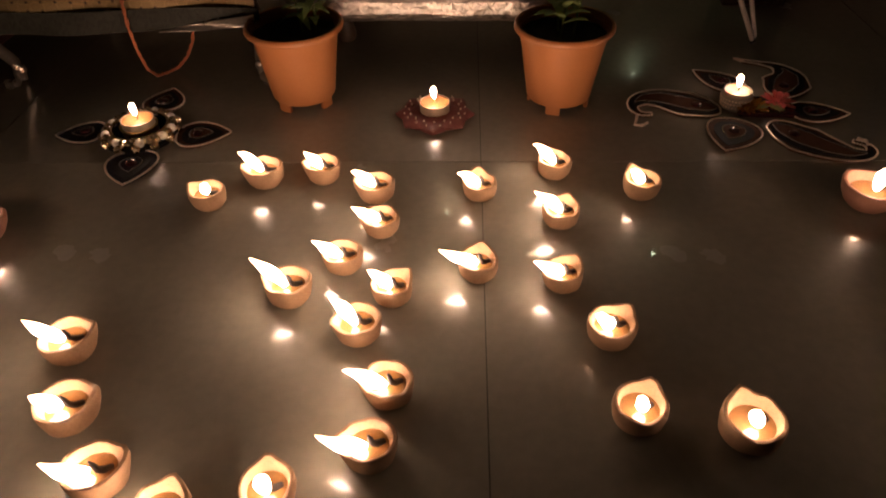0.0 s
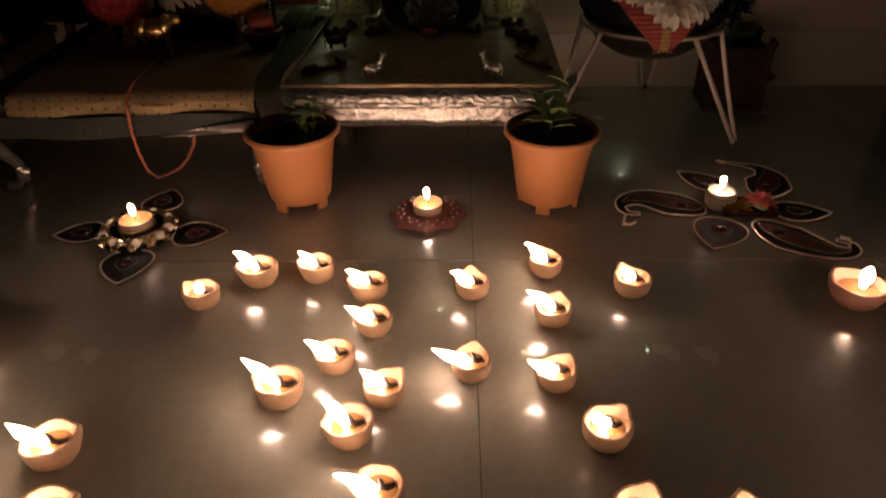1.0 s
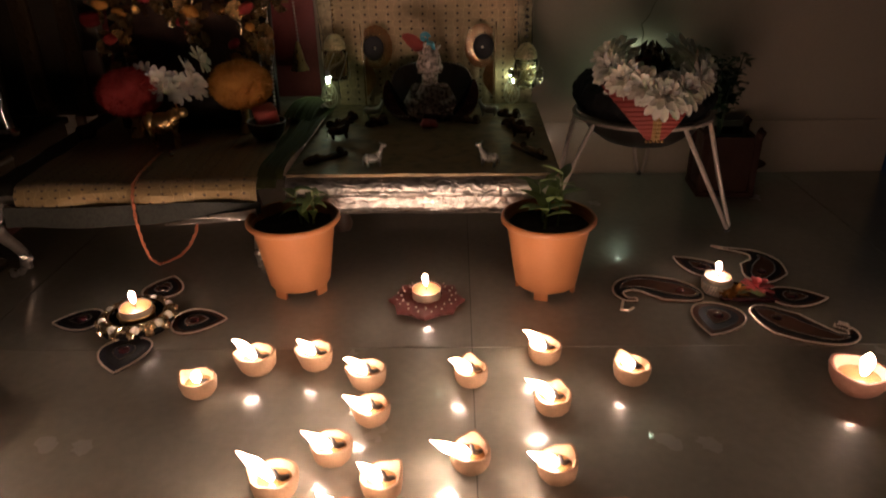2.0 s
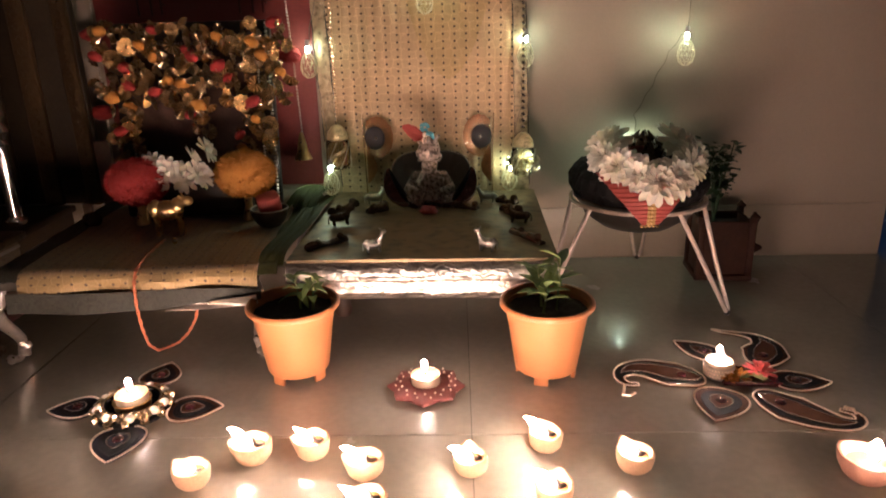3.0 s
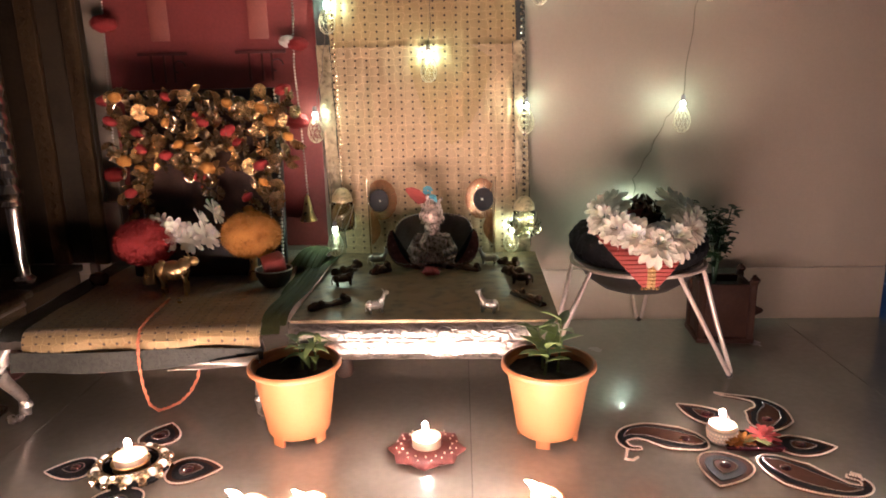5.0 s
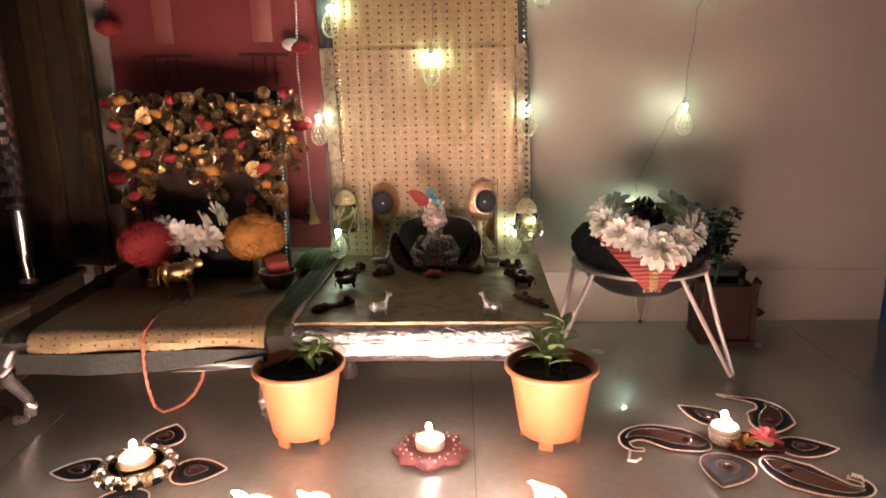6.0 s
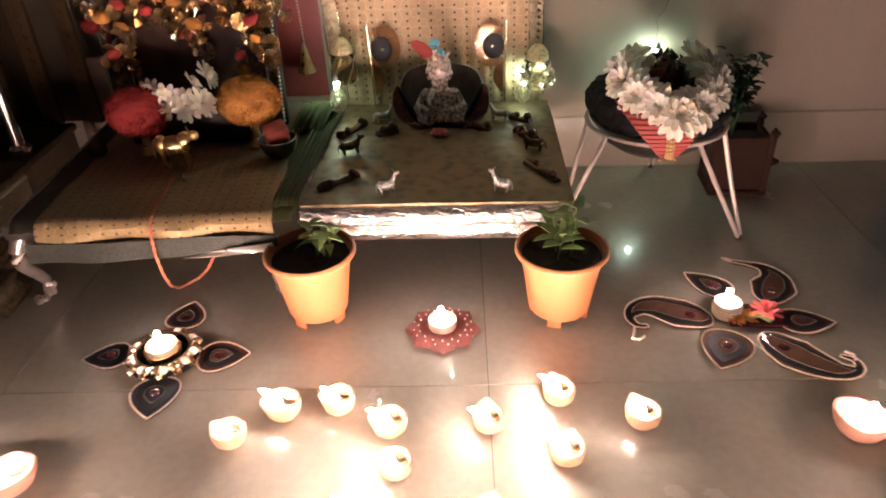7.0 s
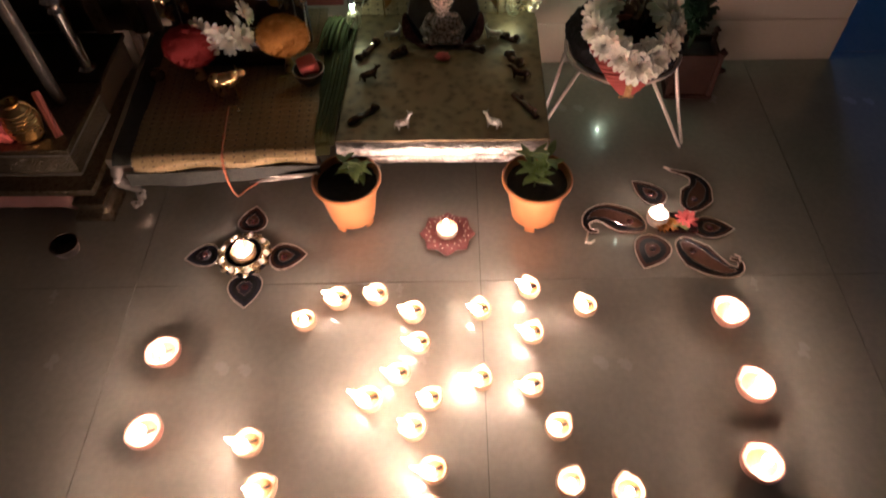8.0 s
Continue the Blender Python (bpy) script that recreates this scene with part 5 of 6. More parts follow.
def flower_pot(x, y, turn, seed, broad):
    s = thing("flower_pot", "orange plastic flower pot with a rolled rim and feet", "flower pot", pose(x, y, 0.0005, 0, 0, turn) @ Matrix.Diagonal((0.95, 0.95, 1, 1)), "orange pots before the silver table")
    b = fresh()
    H = 0.107
    prof = [(0.040, 0.010), (0.0425, 0.0105), (0.0435, 0.013), (0.0485, 0.045), (0.0560, 0.092), (0.0575, 0.0985), (0.0640, 0.0992), (0.0657, 0.1010), (0.0656, 0.1045), (0.0635, H), (0.0605, 0.1065), (0.0590, 0.102), (0.0530, 0.070), (0.0440, 0.013), (0.0400, 0.0125)]
    lathe(b, prof, 48)
    part("shell", b, M["pot"], s)
    b = fresh()
    lathe(b, [(0, 0.0100), (0.0405, 0.0100), (0.0405, 0.0135), (0, 0.0135)], 32)
    part("bottom", b, M["pot"], s)
    for k in range(4):
        b = fresh()
        a0 = 2 * math.pi * k / 4 + 0.6
        pts = []
        for i in range(6):
            a = a0 + 0.46 * i / 5
            pts.append((0.0428 * math.cos(a), 0.0428 * math.sin(a)))
        for i in range(5, -1, -1):
            a = a0 + 0.46 * i / 5
            pts.append((0.0375 * math.cos(a), 0.0375 * math.sin(a)))
        slab(b, pts, 0.0, 0.012)
        part("foot", b, M["pot"], s)
    b = fresh()

    def ground(u, v):
        a = 2 * math.pi * u
        r = 0.0568 * v
        p = Vector((r * math.cos(a), r * math.sin(a), 0))
        return (p.x, p.y, 0.0925 + 0.004 * noise.noise(p * 90) + 0.002 * noise.noise(p * 260))
    sheet(b, ground, 40, 14)
    bmesh.ops.remove_doubles(b, verts=b.verts, dist=0.0001)
    part("soil", b, M["soil"], s, "dark damp soil")
    rnd = random.Random(seed)
    p = thing("seedling", "young leafy seedling with broad pale green leaves in the orange pot" if broad else "small tufted green seedling with drooping leaves in the orange pot",
              "plant", pose(x, y, 0.0925), "seedlings in the orange pots")
    count = 3 if broad else 2
    for k in range(count):
        base = Vector((0.012 * math.cos(2.1 * k) + (0.0 if broad else 0.014), 0.010 * math.sin(2.1 * k), -0.004))
        hh = (0.074, 0.058, 0.046)[k] if broad else (0.058, 0.046)[k]
        top = base + Vector((0.006 * math.cos(2.1 * k + 1), 0.006 * math.sin(2.1 * k), hh))
        b = fresh()
        tube(b, [base, base.lerp(top, 0.5) + Vector((0.001, 0.001, 0)), top], [0.0019, 0.0016, 0.0010], 7)
        part("stem", b, M["stem"], p)
        n = 7 if broad else 9
        for j in range(n):
            f = 0.42 + 0.58 * j / (n - 1)
            c = base.lerp(top, f)
            a = 2.4 * j + 1.9 * k + seed
            ln = (rnd.uniform(0.034, 0.046) if broad else rnd.uniform(0.024, 0.032)) * (1.1 - 0.25 * f)
            rise = rnd.uniform(0.25, 0.9) if broad else rnd.uniform(-0.1, 0.8)
            tip = c + Vector((math.cos(a) * ln, math.sin(a) * ln, ln * rise))
            b = fresh()
            leaf_blade(b, c, tip, ln * (0.205 if broad else 0.215), ln * (0.26 if broad else 0.5), (0, 0, 1))
            thicken(b, 0.0005)
            part("leaf", b, M["leaf"], p)


flower_pot(-0.122, 0.804, 12, 5, False)
flower_pot(0.2165, 0.802, 28, 8, True)


# ---- stand with black dish, red cloth and white garland ----
SX, SY = 0.392, 1.078
t = thing("plant_stand", "round iron stand on three pale hairpin legs", "stand", pose(SX, SY, 0))
b = fresh()
tube(b, [(0.108 * math.cos(k * 2 * math.pi / 48), 0.108 * math.sin(k * 2 * math.pi / 48), 0.170) for k in range(48)], 0.0035, 8, True)
part("ring", b, M["iron"], t)
for fx, fy, sway in ((0.521, 0.980, -12), (0.441, 1.246, 0), (0.243, 1.030, 0)):
    d = Vector((fx - SX, fy - SY, 0))
    d.normalize()
    s = Vector((-d.y, d.x, 0))
    foot = Vector((fx - SX, fy - SY, 0.004))
    b = fresh()
    mid = math.degrees(math.atan2(d.y, d.x)) + sway
    a1, a2 = (Vector((0.107 * math.cos(radians(mid + e)), 0.107 * math.sin(radians(mid + e)), 0.170)) for e in (18, -18))
    tube(b, [a1, a1.lerp(foot, 0.5), foot + s * 0.005 + Vector((0, 0, 0.006)), foot, foot - s * 0.005 + Vector((0, 0, 0.006)), a2.lerp(foot, 0.5), a2], 0.0036, 8)
    part("leg", b, M["iron"], t, "pale hairpin leg")
    b = fresh()
    ball(b, foot + Vector((0, 0, 0.001)), 0.0055, 8, 6, (1, 1, 0.9))
    part("foot_cap", b, M["black_frame"], t, "black rubber cap")
t = thing("metal_dish", "dark shallow metal bowl sitting in the stand's ring", "bowl", pose(SX, SY, 0.116))
b = fresh()
lathe(b, [(0, 0), (0.03, 0.002), (0.06, 0.012), (0.085, 0.030), (0.101, 0.058), (0.104, 0.0595), (0.102, 0.061), (0.083, 0.034), (0.05, 0.012), (0, 0.006)], 40)
part("shell", b, M["bowl_dark"], t)
b = fresh()
R1, r1 = 0.078, 0.031


def roll(u, v):
    a, c = 2 * math.pi * u, 2 * math.pi * v
    k = 1 + 0.14 * noise.noise(Vector((math.cos(a) * 3, math.sin(a) * 3, math.cos(c)))) + 0.12 * noise.noise(Vector((math.cos(a) * 24, math.sin(a) * 24, math.sin(c) * 7))) + 0.14 * noise.noise(Vector((math.cos(a) * 11, math.sin(a) * 11, math.sin(c) * 3)))
    return (SX + (R1 + r1 * k * math.cos(c)) * math.cos(a), SY + (R1 + r1 * k * math.cos(c)) * math.sin(a), 0.201 + 0.030 * k * math.sin(c))


sheet(b, roll, 140, 30)
bmesh.ops.remove_doubles(b, verts=b.verts, dist=0.0002)
solo("black_cushion", b, M["black_fur"], "black shaggy ring cushion lying in the metal dish", "cushion")
# red pleated cloth over the front
t = thing("pleated_cloth", "red pleated cloth with a gold trim draped over the cushion", "cloth", pose(SX, SY, 0.2))


def pleat(u, v):
    w = 0.072 * (1 - 0.84 * v)
    x = (u * 2 - 1) * w
    over = max(0.0, 1 - v)
    y = -0.126 - 0.004 * math.sin(v * math.pi) + 0.55 * x * x / 0.12 + 0.040 * over ** 3
    z = 0.033 - 0.072 * v + 0.0006 * math.sin(v * 75) - 0.006 * (abs(x) / 0.076)
    return (x - 0.009, y - 0.0006 * math.sin(v * 75), z)


b = fresh()
sheet(b, pleat, 30, 60)
thicken(b, 0.0015)
part("pleats", b, M["red_cloth"], t)
b = fresh()
sheet(b, lambda u, v: tuple(Vector(pleat(0.5 + (u - 0.5) * 0.085 / (1 - 0.84 * v), v)) + Vector((0, -0.0035, 0))), 4, 40)
thicken(b, 0.001)
part("trim", b, M["braid"], t, "gold braid trim")
part("sequins", bead_line([tuple(Vector(pleat(0.5, k / 20)) + Vector((0, -0.0055, 0))) for k in range(2, 21)], 0.0016, 0.0062), M["brass"], t)
part("tassel_edge", bead_line([tuple(Vector(pleat(k / 16, 0.985)) + Vector((0, -0.003, -0.002))) for k in range(17)], 0.0026, 0.0058), M["braid"], t, "gilt bead edge")
g = thing("white_garland", "white chrysanthemum garland laid round the red cloth", "garland", pose(SX + 0.002, SY - 0.012, 0.2))
rnd = random.Random(3)
for k in range(14):
    a = 2 * math.pi * k / 14 + 0.2
    if 0.33 < (a % 6.283) / math.pi < 0.68:
        continue
    r = 0.064 + rnd.uniform(-0.004, 0.004)
    back = 0.5 + 0.5 * math.sin(a)
    face = Vector((0.75 * math.cos(a), -0.55 + 0.25 * math.sin(a), 0.62 + rnd.uniform(-0.15, 0.15)))
    turn = face.to_track_quat("Z", "Y").to_matrix().to_4x4()
    at = Matrix.Translation((1.06 * r * math.cos(a), r * (1.0 if math.sin(a) > 0 else 1.34) * math.sin(a) - 0.022, 0.026 + 0.034 * back + 0.012 * abs(math.cos(a)))) @ turn @ pose(0, 0, 0, 0, 0, rnd.uniform(0, 90))
    shared("white_flower", OPEN_MUM[k % 3], g, at @ Matrix.Scale(rnd.uniform(0.94, 1.10), 4))
t = thing("lotus_bud_ornament", "dark brown bud-shaped ornament within the white garland", "ornament", pose(SX + 0.006, SY + 0.010, 0.210))
b = fresh()
lathe(b, [(0, 0), (0.026, 0), (0.030, 0.012), (0.026, 0.034), (0.018, 0.050), (0.008, 0.060), (0, 0.064)], 18)
part("core", b, M["brown_toy"], t)
b = fresh()
tube(b, [(0.022, 0, 0.024), (0.031, 0, 0.042), (0.027, 0, 0.052), (0.021, 0, 0.060)], [0.0075, 0.007, 0.004, 0.0006], 6)
OUTER_PETAL = mesh_of("petal", b, M["brown_toy"])
b = fresh()
tube(b, [(0.010, 0, 0.045), (0.014, 0, 0.058), (0.006, 0, 0.070)], [0.007, 0.006, 0.0006], 6)
INNER_PETAL = mesh_of("petal", b, M["brown_toy"])
for k in range(8):
    shared("petal", OUTER_PETAL, t, pose(0, 0, 0, 0, 0, 45 * k))
    if k % 2:
        shared("petal", INNER_PETAL, t, pose(0, 0, 0, 0, 0, 45 * k + 20))
b = fresh()
leaf_blade(b, (SX - 0.030, SY - 0.01, 0.232), (SX - 0.002, SY - 0.03, 0.262), 0.012, 0.002, (0, 1, 0.3))
thicken(b, 0.0006)
solo("dry_leaf", b, M["beige_print"], "pale dry leaf stuck in the garland", "leaf")

# planter behind the stand
t = thing("clay_planter", "square dark brown clay planter with carved corners", "planter", pose(0.568, 1.170, 0, 0, 0, -3))
b = fresh()
span(b, (-0.050, -0.044, 0), (0.050, 0.044, 0.010), 0.003)
part("foot", b, M["brown_clay"], t)
for lo, hi in (((-0.044, -0.038, 0.010), (0.044, -0.030, 0.108)), ((-0.044, 0.030, 0.010), (0.044, 0.038, 0.108)), ((-0.044, -0.030, 0.010), (-0.036, 0.030, 0.108)), ((0.036, -0.030, 0.010), (0.044, 0.030, 0.108))):
    b = fresh()
    span(b, lo, hi, 0.002)
    part("wall", b, M["brown_clay"], t)
for sx in (-1, 1):
    for sy in (-1, 1):
        b = fresh()
        box(b, (sx * 0.043, sy * 0.037, 0.060), (0.012, 0.012, 0.104), 0.003)
        tube(b, [(sx * 0.043, sy * 0.037, 0.108), (sx * 0.045, sy * 0.039, 0.118), (sx * 0.043, sy * 0.037, 0.126)], [0.008, 0.009, 0.003], 8)
        part("corner_post", b, M["brown_clay"], t)
b = fresh()
lathe(b, [(0, 0), (0.010, 0), (0.014, 0.006), (0.004, 0.026), (0, 0.030)], 12)
part("knob", b, M["brown_clay"], t, "pointed clay knob", at=pose(0.044, -0.01, 0.052, 0, 90, 0))
b = fresh()
span(b, (-0.036, -0.030, 0.085), (0.036, 0.030, 0.096), 0.003)
part("soil", b, M["soil"], t)
p = thing("basil_plant", "small dark green bushy plant growing in the clay planter", "plant", pose(0.556, 1.176, 0.096))
rnd = random.Random(21)
tips = []
for k in range(7):
    a, l = rnd.uniform(0, 6.28), rnd.uniform(0.01, 0.034)
    tip = Vector((l * math.cos(a) - 0.006, l * math.sin(a), rnd.uniform(0.09, 0.150)))
    b = fresh()
    tube(b, [(0, 0, -0.004), tip * 0.5 + Vector((0, 0, 0.015)), tip], [0.0022, 0.0016, 0.0008], 6)
    part("stem", b, M["leaf_dark"], p)
    tips.append(tip)
for k in range(220):
    tip = rnd.choice(tips)
    c = tip * rnd.uniform(0.45, 1.0) + Vector([rnd.uniform(-0.012, 0.012) for i in range(3)])
    a, ln = rnd.uniform(0, 6.28), rnd.uniform(0.011, 0.022)
    b = fresh()
    leaf_blade(b, c, c + Vector((math.cos(a) * ln, math.sin(a) * ln, rnd.uniform(-0.3, 0.6) * ln)), ln * 0.34, ln * 0.2, (0, 0, 1))
    part("leaf", b, M["leaf_dark"], p)


# ---- floor ornaments ----
def drop_outline(base, tip, w, k=1.0, n=36):
    """A heart-leaf outline, round at the base and pointed at the tip, shrunk by k about its middle."""
    base, tip = Vector((*base, 0)), Vector((*tip, 0))
    d = tip - base
    s = Vector((-d.y, d.x, 0)).normalized()
    mid = base + d * 0.42
    out = []
    for i in range(n):
        a = 2 * math.pi * i / n
        f = 0.5 - 0.5 * math.cos(a)
        ww = (1 if a < math.pi else -1) * w / 2 * 2.5 * max(0.0, f) ** 0.48 * (1 - f) ** 0.93
        p = base + d * f + s * ww
        p = mid + (p - mid) * k
        out.append((p.x, p.y))
    return out


def spine_outline(pts, k=1.0, cut=0):
    """An outline round a bent line of (x, y, half width)."""
    ps = [Vector((x, y, 0)) for x, y, w in pts]
    ws = [w for x, y, w in pts]
    fine, fw = [], []
    n = len(ps)
    for i in range(n - 1):
        p0, p1, p2, p3 = ps[max(0, i - 1)], ps[i], ps[i + 1], ps[min(n - 1, i + 2)]
        for j in range(8):
            s = j / 8
            fine.append(0.5 * ((2 * p1) + (p2 - p0) * s + (2 * p0 - 5 * p1 + 4 * p2 - p3) * s * s + (3 * p1 - p0 - 3 * p2 + p3) * s ** 3))
            fw.append(ws[i] + (ws[i + 1] - ws[i]) * (s if i else math.sqrt(s)))
    m = len(fine) - cut
    lo = 0 if k > 0.95 else int((1 - k) * 9)
    left, right = [], []
    for i in range(lo, m):
        d = (fine[min(i + 1, len(fine) - 1)] - fine[max(i - 1, 0)]).normalized()
        s = Vector((-d.y, d.x, 0))
        w = fw[i] * k
        if k <= 0.95:
            w *= min(1, (i - lo) / 5 + 0.02) ** 0.5 * min(1, (m - i) / 8)
        left.append(fine[i] + s * w)
        right.append(fine[i] - s * w)
    return [(p.x, p.y) for p in left + right[::-1]]


def plaque(name, lab, outs, stone, base_mat, grp):
    """A flat plaque of layered felt with beaded edges and a stone."""
    cx, cy = stone
    s = thing(name, lab, "floor ornament", pose(cx, cy, 0.0006), grp)
    loc = [[(x - cx, y - cy) for x, y in o] for o in outs]
    b = fresh()
    slab(b, loc[0], 0, 0.0024)
    part("base", b, M[base_mat], s)
    b = fresh()
    slab(b, loc[1], 0.0024, 0.0032)
    part("black_band", b, M["black_gloss"], s, "glossy black band")
    b = fresh()
    slab(b, loc[2], 0.0032, 0.0039)
    part("felt", b, M[base_mat], s)
    part("bead_edge", bead_line([(x, y, 0.0030) for x, y in loc[0] + loc[0][:1]], 0.0015, 0.0031), M["bead"], s, "copper bead edge")
    part("inner_bead_edge", bead_line([(x, y, 0.0040) for x, y in loc[2] + loc[2][:1]], 0.0013, 0.0028), M["silver_plain"], s, "fine silvery bead line")
    b = fresh()
    ball(b, (0, 0, 0.004), 0.0070, 12, 8, (1, 1, 0.5))
    part("stone", b, M["stone_red"], s, "dark glossy stone")
    return s


def leaf_plaque(base, tip, w, mat, grp, lab):
    m = (base[0] + 0.40 * (tip[0] - base[0]), base[1] + 0.40 * (tip[1] - base[1]))
    plaque("leaf_plaque", lab, [drop_outline(base, tip, w, k) for k in (1.0, 0.74, 0.42)], m, mat, grp)


def paisley(pts, grp):
    outs = [spine_outline(pts, 1.0), spine_outline(pts, 0.76, 10), spine_outline(pts, 0.48, 18)]
    m = (pts[1][0] * 0.45 + pts[2][0] * 0.55, pts[1][1] * 0.45 + pts[2][1] * 0.55)
    plaque("paisley_plaque", "brown felt paisley plaque edged with copper beads on the floor", outs, m, "velvet", grp)


GR = "beaded floor ornaments by the stand"
LAB = "brown felt leaf plaque edged with copper beads on the floor"
leaf_plaque((0.438, 0.749), (0.403, 0.677), 0.064, "velvet", GR, LAB)
leaf_plaque((0.506, 0.771), (0.580, 0.765), 0.050, "velvet", GR, LAB)
leaf_plaque((0.464, 0.830), (0.412, 0.886), 0.048, "velvet", GR, LAB)
paisley([(0.422, 0.776, 0.0), (0.408, 0.778, 0.022), (0.382, 0.789, 0.031), (0.352, 0.803, 0.025), (0.327, 0.800, 0.016), (0.312, 0.782, 0.0065), (0.318, 0.764, 0.0045), (0.334, 0.762, 0.003)], GR)
paisley([(0.470, 0.738, 0.0), (0.483, 0.728, 0.022), (0.502, 0.704, 0.032), (0.524, 0.684, 0.025), (0.548, 0.671, 0.015), (0.568, 0.674, 0.0065), (0.571, 0.690, 0.0045), (0.556, 0.700, 0.003)], GR)
paisley([(0.502, 0.812, 0.0), (0.513, 0.825, 0.022), (0.528, 0.847, 0.031), (0.538, 0.872, 0.021), (0.531, 0.896, 0.010), (0.510, 0.908, 0.0045), (0.488, 0.916, 0.003)], GR)
for pp in ([(0.314, 0.760), (0.311, 0.748), (0.307, 0.737), (0.316, 0.735), (0.324, 0.742)], [(0.571, 0.690), (0.575, 0.702), (0.566, 0.708)], [(0.488, 0.916), (0.480, 0.925), (0.490, 0.921)]):
    b = fresh()
    tube(b, [(x, y, 0.0025) for x, y in pp], 0.0018, 6)
    solo("wire_hook", b, M["bead"], "thin copper wire hook at a paisley plaque's tail", "floor ornament", group=GR)

# centre of the right ornament: tray, flowers and the candle in its steel cup
t = thing("red_tray", "small red tray with fabric flowers on the floor", "tray", pose(0.480, 0.778, 0.0006, 0, 0, -4))
b = fresh()
span(b, (-0.038, -0.020, 0), (0.034, 0.026, 0.006), 0.002)
part("base", b, M["stone_red"], t)
part("bead_edge", bead_line([(-0.037, -0.0205, 0.006), (0.034, -0.0205, 0.006)], 0.0024, 0.0070), M["stone_red"], t)
rnd = random.Random(2)
for nm, mat, cx, cy, r in (("pink_flower", "pink_petal", 0.014, 0.006, 0.023), ("yellow_flower", "yellow_pom", -0.016, -0.008, 0.018), ("yellow_flower", "yellow_pom", -0.030, -0.016, 0.013)):
    part(nm, chrysanthemum(r, int(r * 1e4), 3, 9), M[mat], t, at=pose(cx, cy, 0.008))
for k in range(6):
    b = fresh()
    a = rnd.uniform(-2.6, -0.4)
    leaf_blade(b, (0.000, -0.004, 0.009), (0.0 + 0.022 * math.cos(a), -0.004 + 0.018 * math.sin(a), 0.012), 0.005, 0.004, (0, 0, 1))
    thicken(b, 0.0005)
    part("leaf", b, M["leaf"], t)
t = thing("candle_cup", "small steel cup holding the white tea light", "cup", pose(0.442, 0.786, 0.0006))
b = fresh()
lathe(b, [(0, 0), (0.015, 0), (0.017, 0.003), (0.0175, 0.010), (0.0198, 0.0195), (0.0188, 0.0200), (0.0176, 0.0125), (0, 0.0112)], 24)
part("shell", b, M["silver_dull"], t)
for z in (0.006, 0.011, 0.016):
    r = 0.0172 + 0.12 * z
    part("bead_row", bead_line([(r * math.cos(k * 0.2618), r * math.sin(k * 0.2618), z) for k in range(25)], 0.0014, 0.0040), M["bead"], t, "row of tiny gilt beads")
tealight(pose(0.442, 0.786, 0.0118), M["wax"], 0.0172, 0.013, "white tea light burning in a steel cup")

# left ornament: four leaves round a jewelled candle ring
GL = "felt leaves round the jewelled candle ring"
LAB = "dark felt leaf plaque edged with copper beads by the candle ring"
leaf_plaque((-0.266, 0.704), (-0.198, 0.713), 0.058, "velvet", GL, LAB)
leaf_plaque((-0.303, 0.668), (-0.291, 0.597), 0.060, "velvet_blue", GL, LAB)
leaf_plaque((-0.361, 0.715), (-0.421, 0.702), 0.050, "velvet_blue", GL, LAB)
leaf_plaque((-0.312, 0.765), (-0.312, 0.828), 0.054, "velvet", GL, LAB)
t = thing("candle_ring", "jewelled ring holder with pearls and gold flowers", "candle holder", pose(-0.312, 0.709, 0.0006))
b = fresh()
lathe(b, [(0, 0), (0.046, 0), (0.047, 0.004), (0.036, 0.008), (0.032, 0.009), (0.031, 0.005), (0.018, 0.005), (0, 0.005)], 36)
part("dish", b, M["black_gloss"], t, "dark shallow dish")
b = fresh()
tube(b, [(0.0345 * math.cos(k * 2 * math.pi / 40), 0.0345 * math.sin(k * 2 * math.pi / 40), 0.0135) for k in range(40)], 0.0022, 7, True)
part("inner_rim", b, M["gold"], t)
b = fresh()
bmesh.ops.create_icosphere(b, subdivisions=2, radius=0.0056)
PEARL = mesh_of("pearl", b, M["pearl"])
b = fresh()
bmesh.ops.create_icosphere(b, subdivisions=2, radius=0.0056)
for v in b.verts:
    v.co *= 1 + 0.35 * noise.noise(v.co * 600)
NUGGET = mesh_of("gold_flower", b, M["gold"], False)
for k in range(26):
    a = 2 * math.pi * k / 26
    gem = k % 3 == 0
    shared("pearl" if gem else "gold_flower", PEARL if gem else NUGGET, t, pose(0.0405 * math.cos(a), 0.0405 * math.sin(a), 0.0112, 30 * k, 20 * k, 0))
    if k % 2 == 0:
        shared("gold_flower", NUGGET, t, pose(0.0460 * math.cos(a + 0.12), 0.0460 * math.sin(a + 0.12), 0.0062, 50 * k, 0, 0))
b = fresh()
lathe(b, [(0, 0.005), (0.020, 0.005), (0.022, 0.007), (0.0215, 0.013), (0.0235, 0.0155), (0.0205, 0.0155), (0.0205, 0.012), (0, 0.012)], 28)
part("candle_seat", b, M["brass"], t, "gilt candle seat")
tealight(pose(-0.311, 0.708, 0.0132), M["wax_orange"], 0.0195, 0.0115, "orange tea light burning in the jewelled ring")

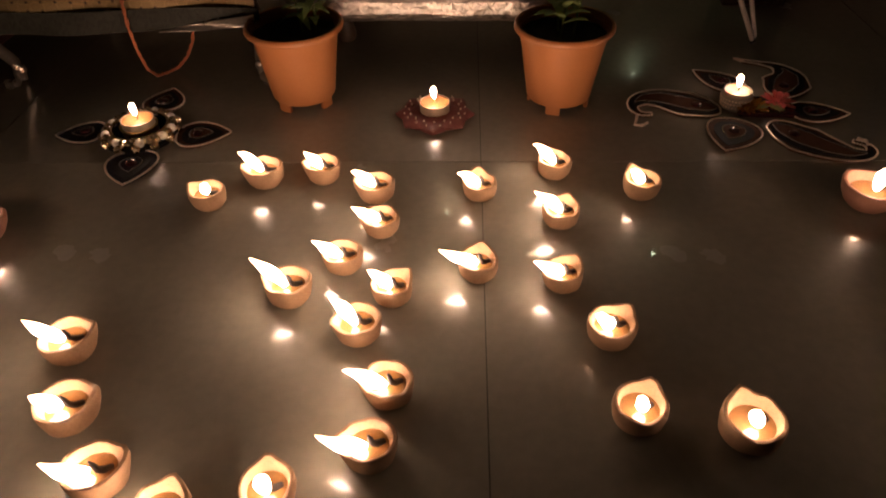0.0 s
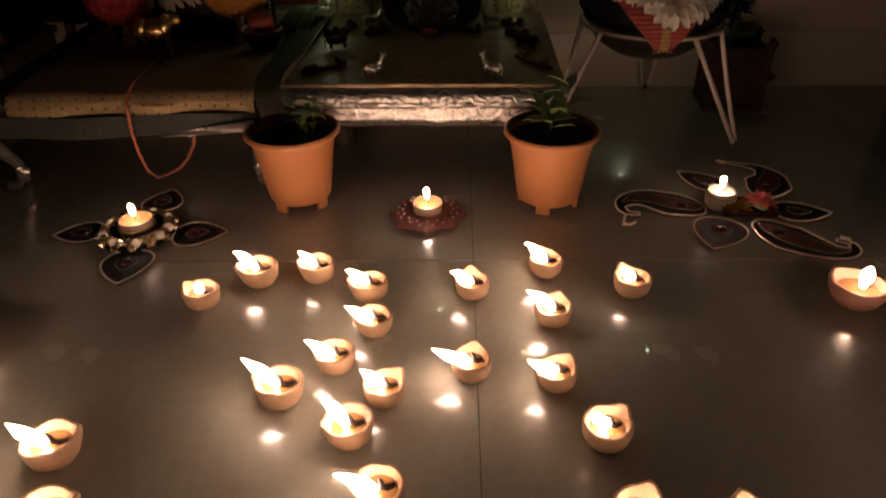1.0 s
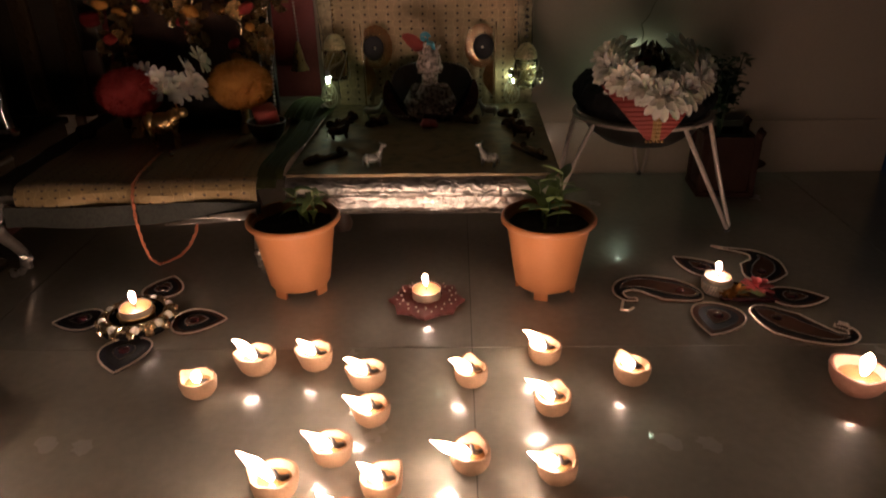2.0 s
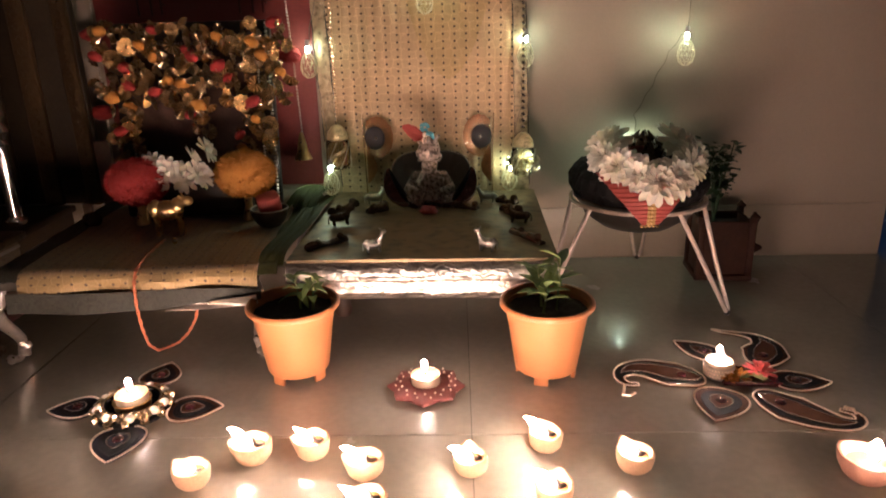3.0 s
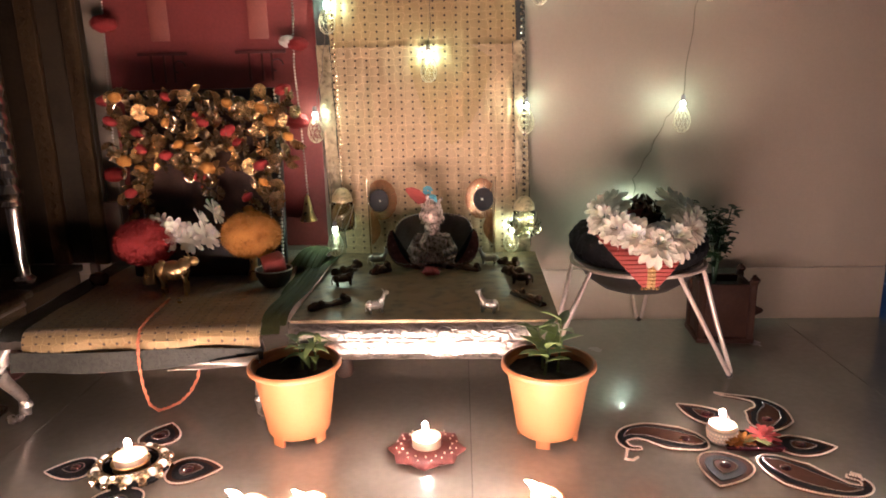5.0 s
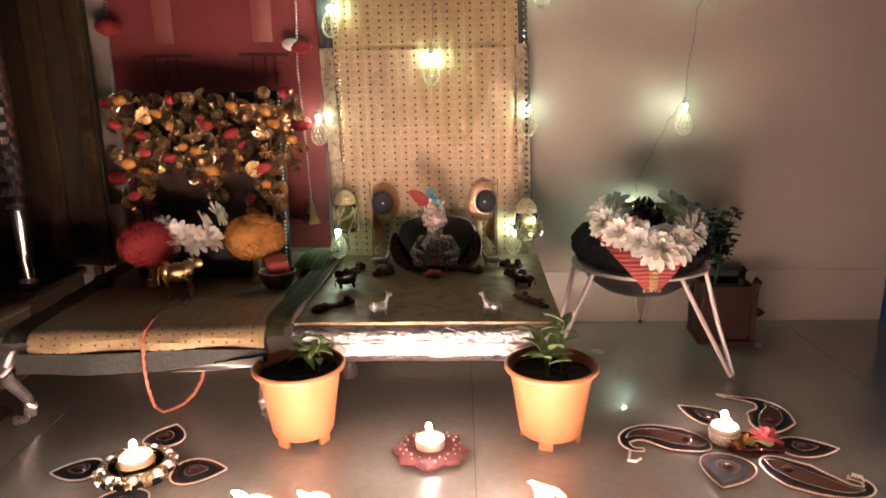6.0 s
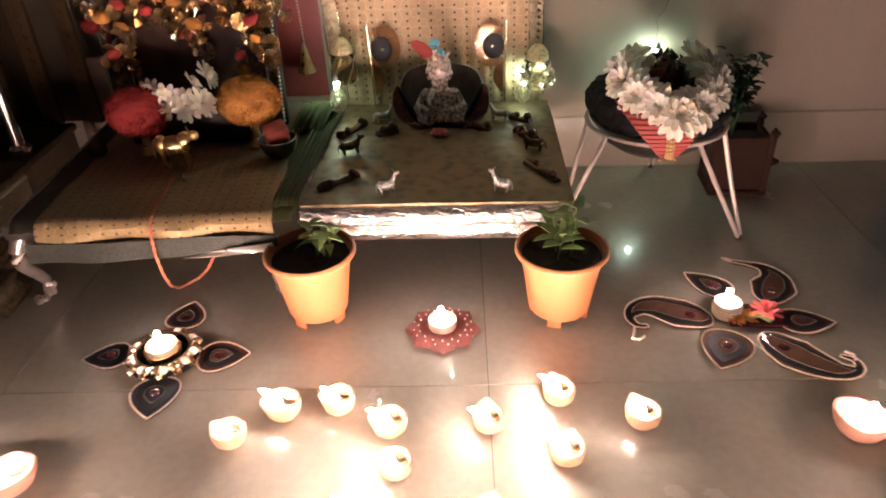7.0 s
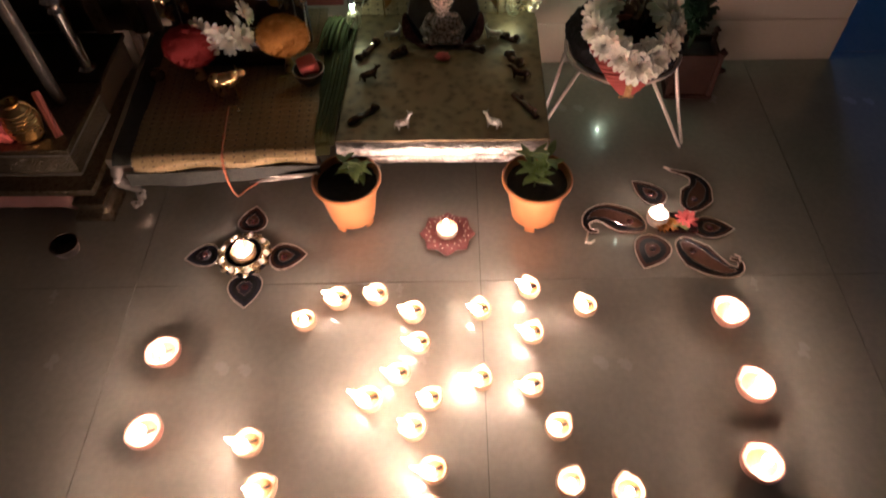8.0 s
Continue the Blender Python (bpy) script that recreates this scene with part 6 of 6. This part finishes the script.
# lotus holder in the middle
t = thing("lotus_holder", "maroon lotus-shaped candle holder with pointed petals", "candle holder", pose(0.056, 0.757, 0.0006))
b = fresh()
lathe(b, [(0, 0), (0.034, 0), (0.036, 0.003), (0.030, 0.010), (0.021, 0.012), (0.0205, 0.0095), (0, 0.0095)], 32)
part("base", b, M["lotus"], t)
b = fresh()


def lotus_petal(u, v):
    w = 0.0200 * math.sin(math.pi * (0.20 + 0.80 * u) ** 0.95) ** 0.9 if u < 1 else 0.0
    x = 0.022 + 0.029 * u
    return (x, (v * 2 - 1) * w, 0.010 - 0.004 * u ** 2 - 0.0030 * (v * 2 - 1) ** 2)


sheet(b, lotus_petal, 10, 6)
bmesh.ops.remove_doubles(b, verts=b.verts, dist=0.0001)
thicken(b, 0.0045)
PETAL = mesh_of("petal", b, M["lotus"])
b = fresh()
bmesh.ops.create_icosphere(b, subdivisions=2, radius=0.0011)
DOT = mesh_of("stud", b, M["bead"])
for k in range(8):
    turn = pose(0, 0, 0.0012 * (k % 2), 0, 0, 45 * k - 90)
    shared("petal", PETAL, t, turn)
    for sy in (-1, 1):
        shared("stud", DOT, t, turn @ pose(0.0385, sy * 0.0085, 0.0102))
part("beads", bead_line([(0.033 * math.cos(k * 0.2618), 0.033 * math.sin(k * 0.2618), 0.0118) for k in range(25)], 0.0015, 0.0130), M["bead"], t, "tiny gilt beads")
tealight(pose(0.056, 0.757, 0.0098), M["wax_orange"], 0.0188, 0.0125, "orange tea light burning in the lotus holder")


# ---- floor, last: the bed and its tiles ----
bm = fresh()
span(bm, (-2.73, -2.13, -0.06), (3.33, 3.53, -0.0025))
floor = solo("floor", bm, M["grout"], "glossy greyish brown vitrified floor tiles with thin dark joints", "floor", kind="structure")
TILE, GAP = 0.612, 0.0012
bm = fresh()
span(bm, (GAP / 2, GAP / 2, -0.010), (TILE - GAP / 2, TILE - GAP / 2, 0.0))
tile_mesh = mesh_of("tile", bm, M["tile"], False)
for i in range(-6, 7):
    for j in range(-6, 6):
        at = pose(0.1155, 0.6545, 0, 0, 0, 1.05) @ pose(TILE * i, TILE * j, 0)
        p = at @ Vector((0.3, 0.3, 0))
        if -2.5 < p.x < 3.3 and -2.1 < p.y < 3.4:
            shared("tile", tile_mesh, floor, at)
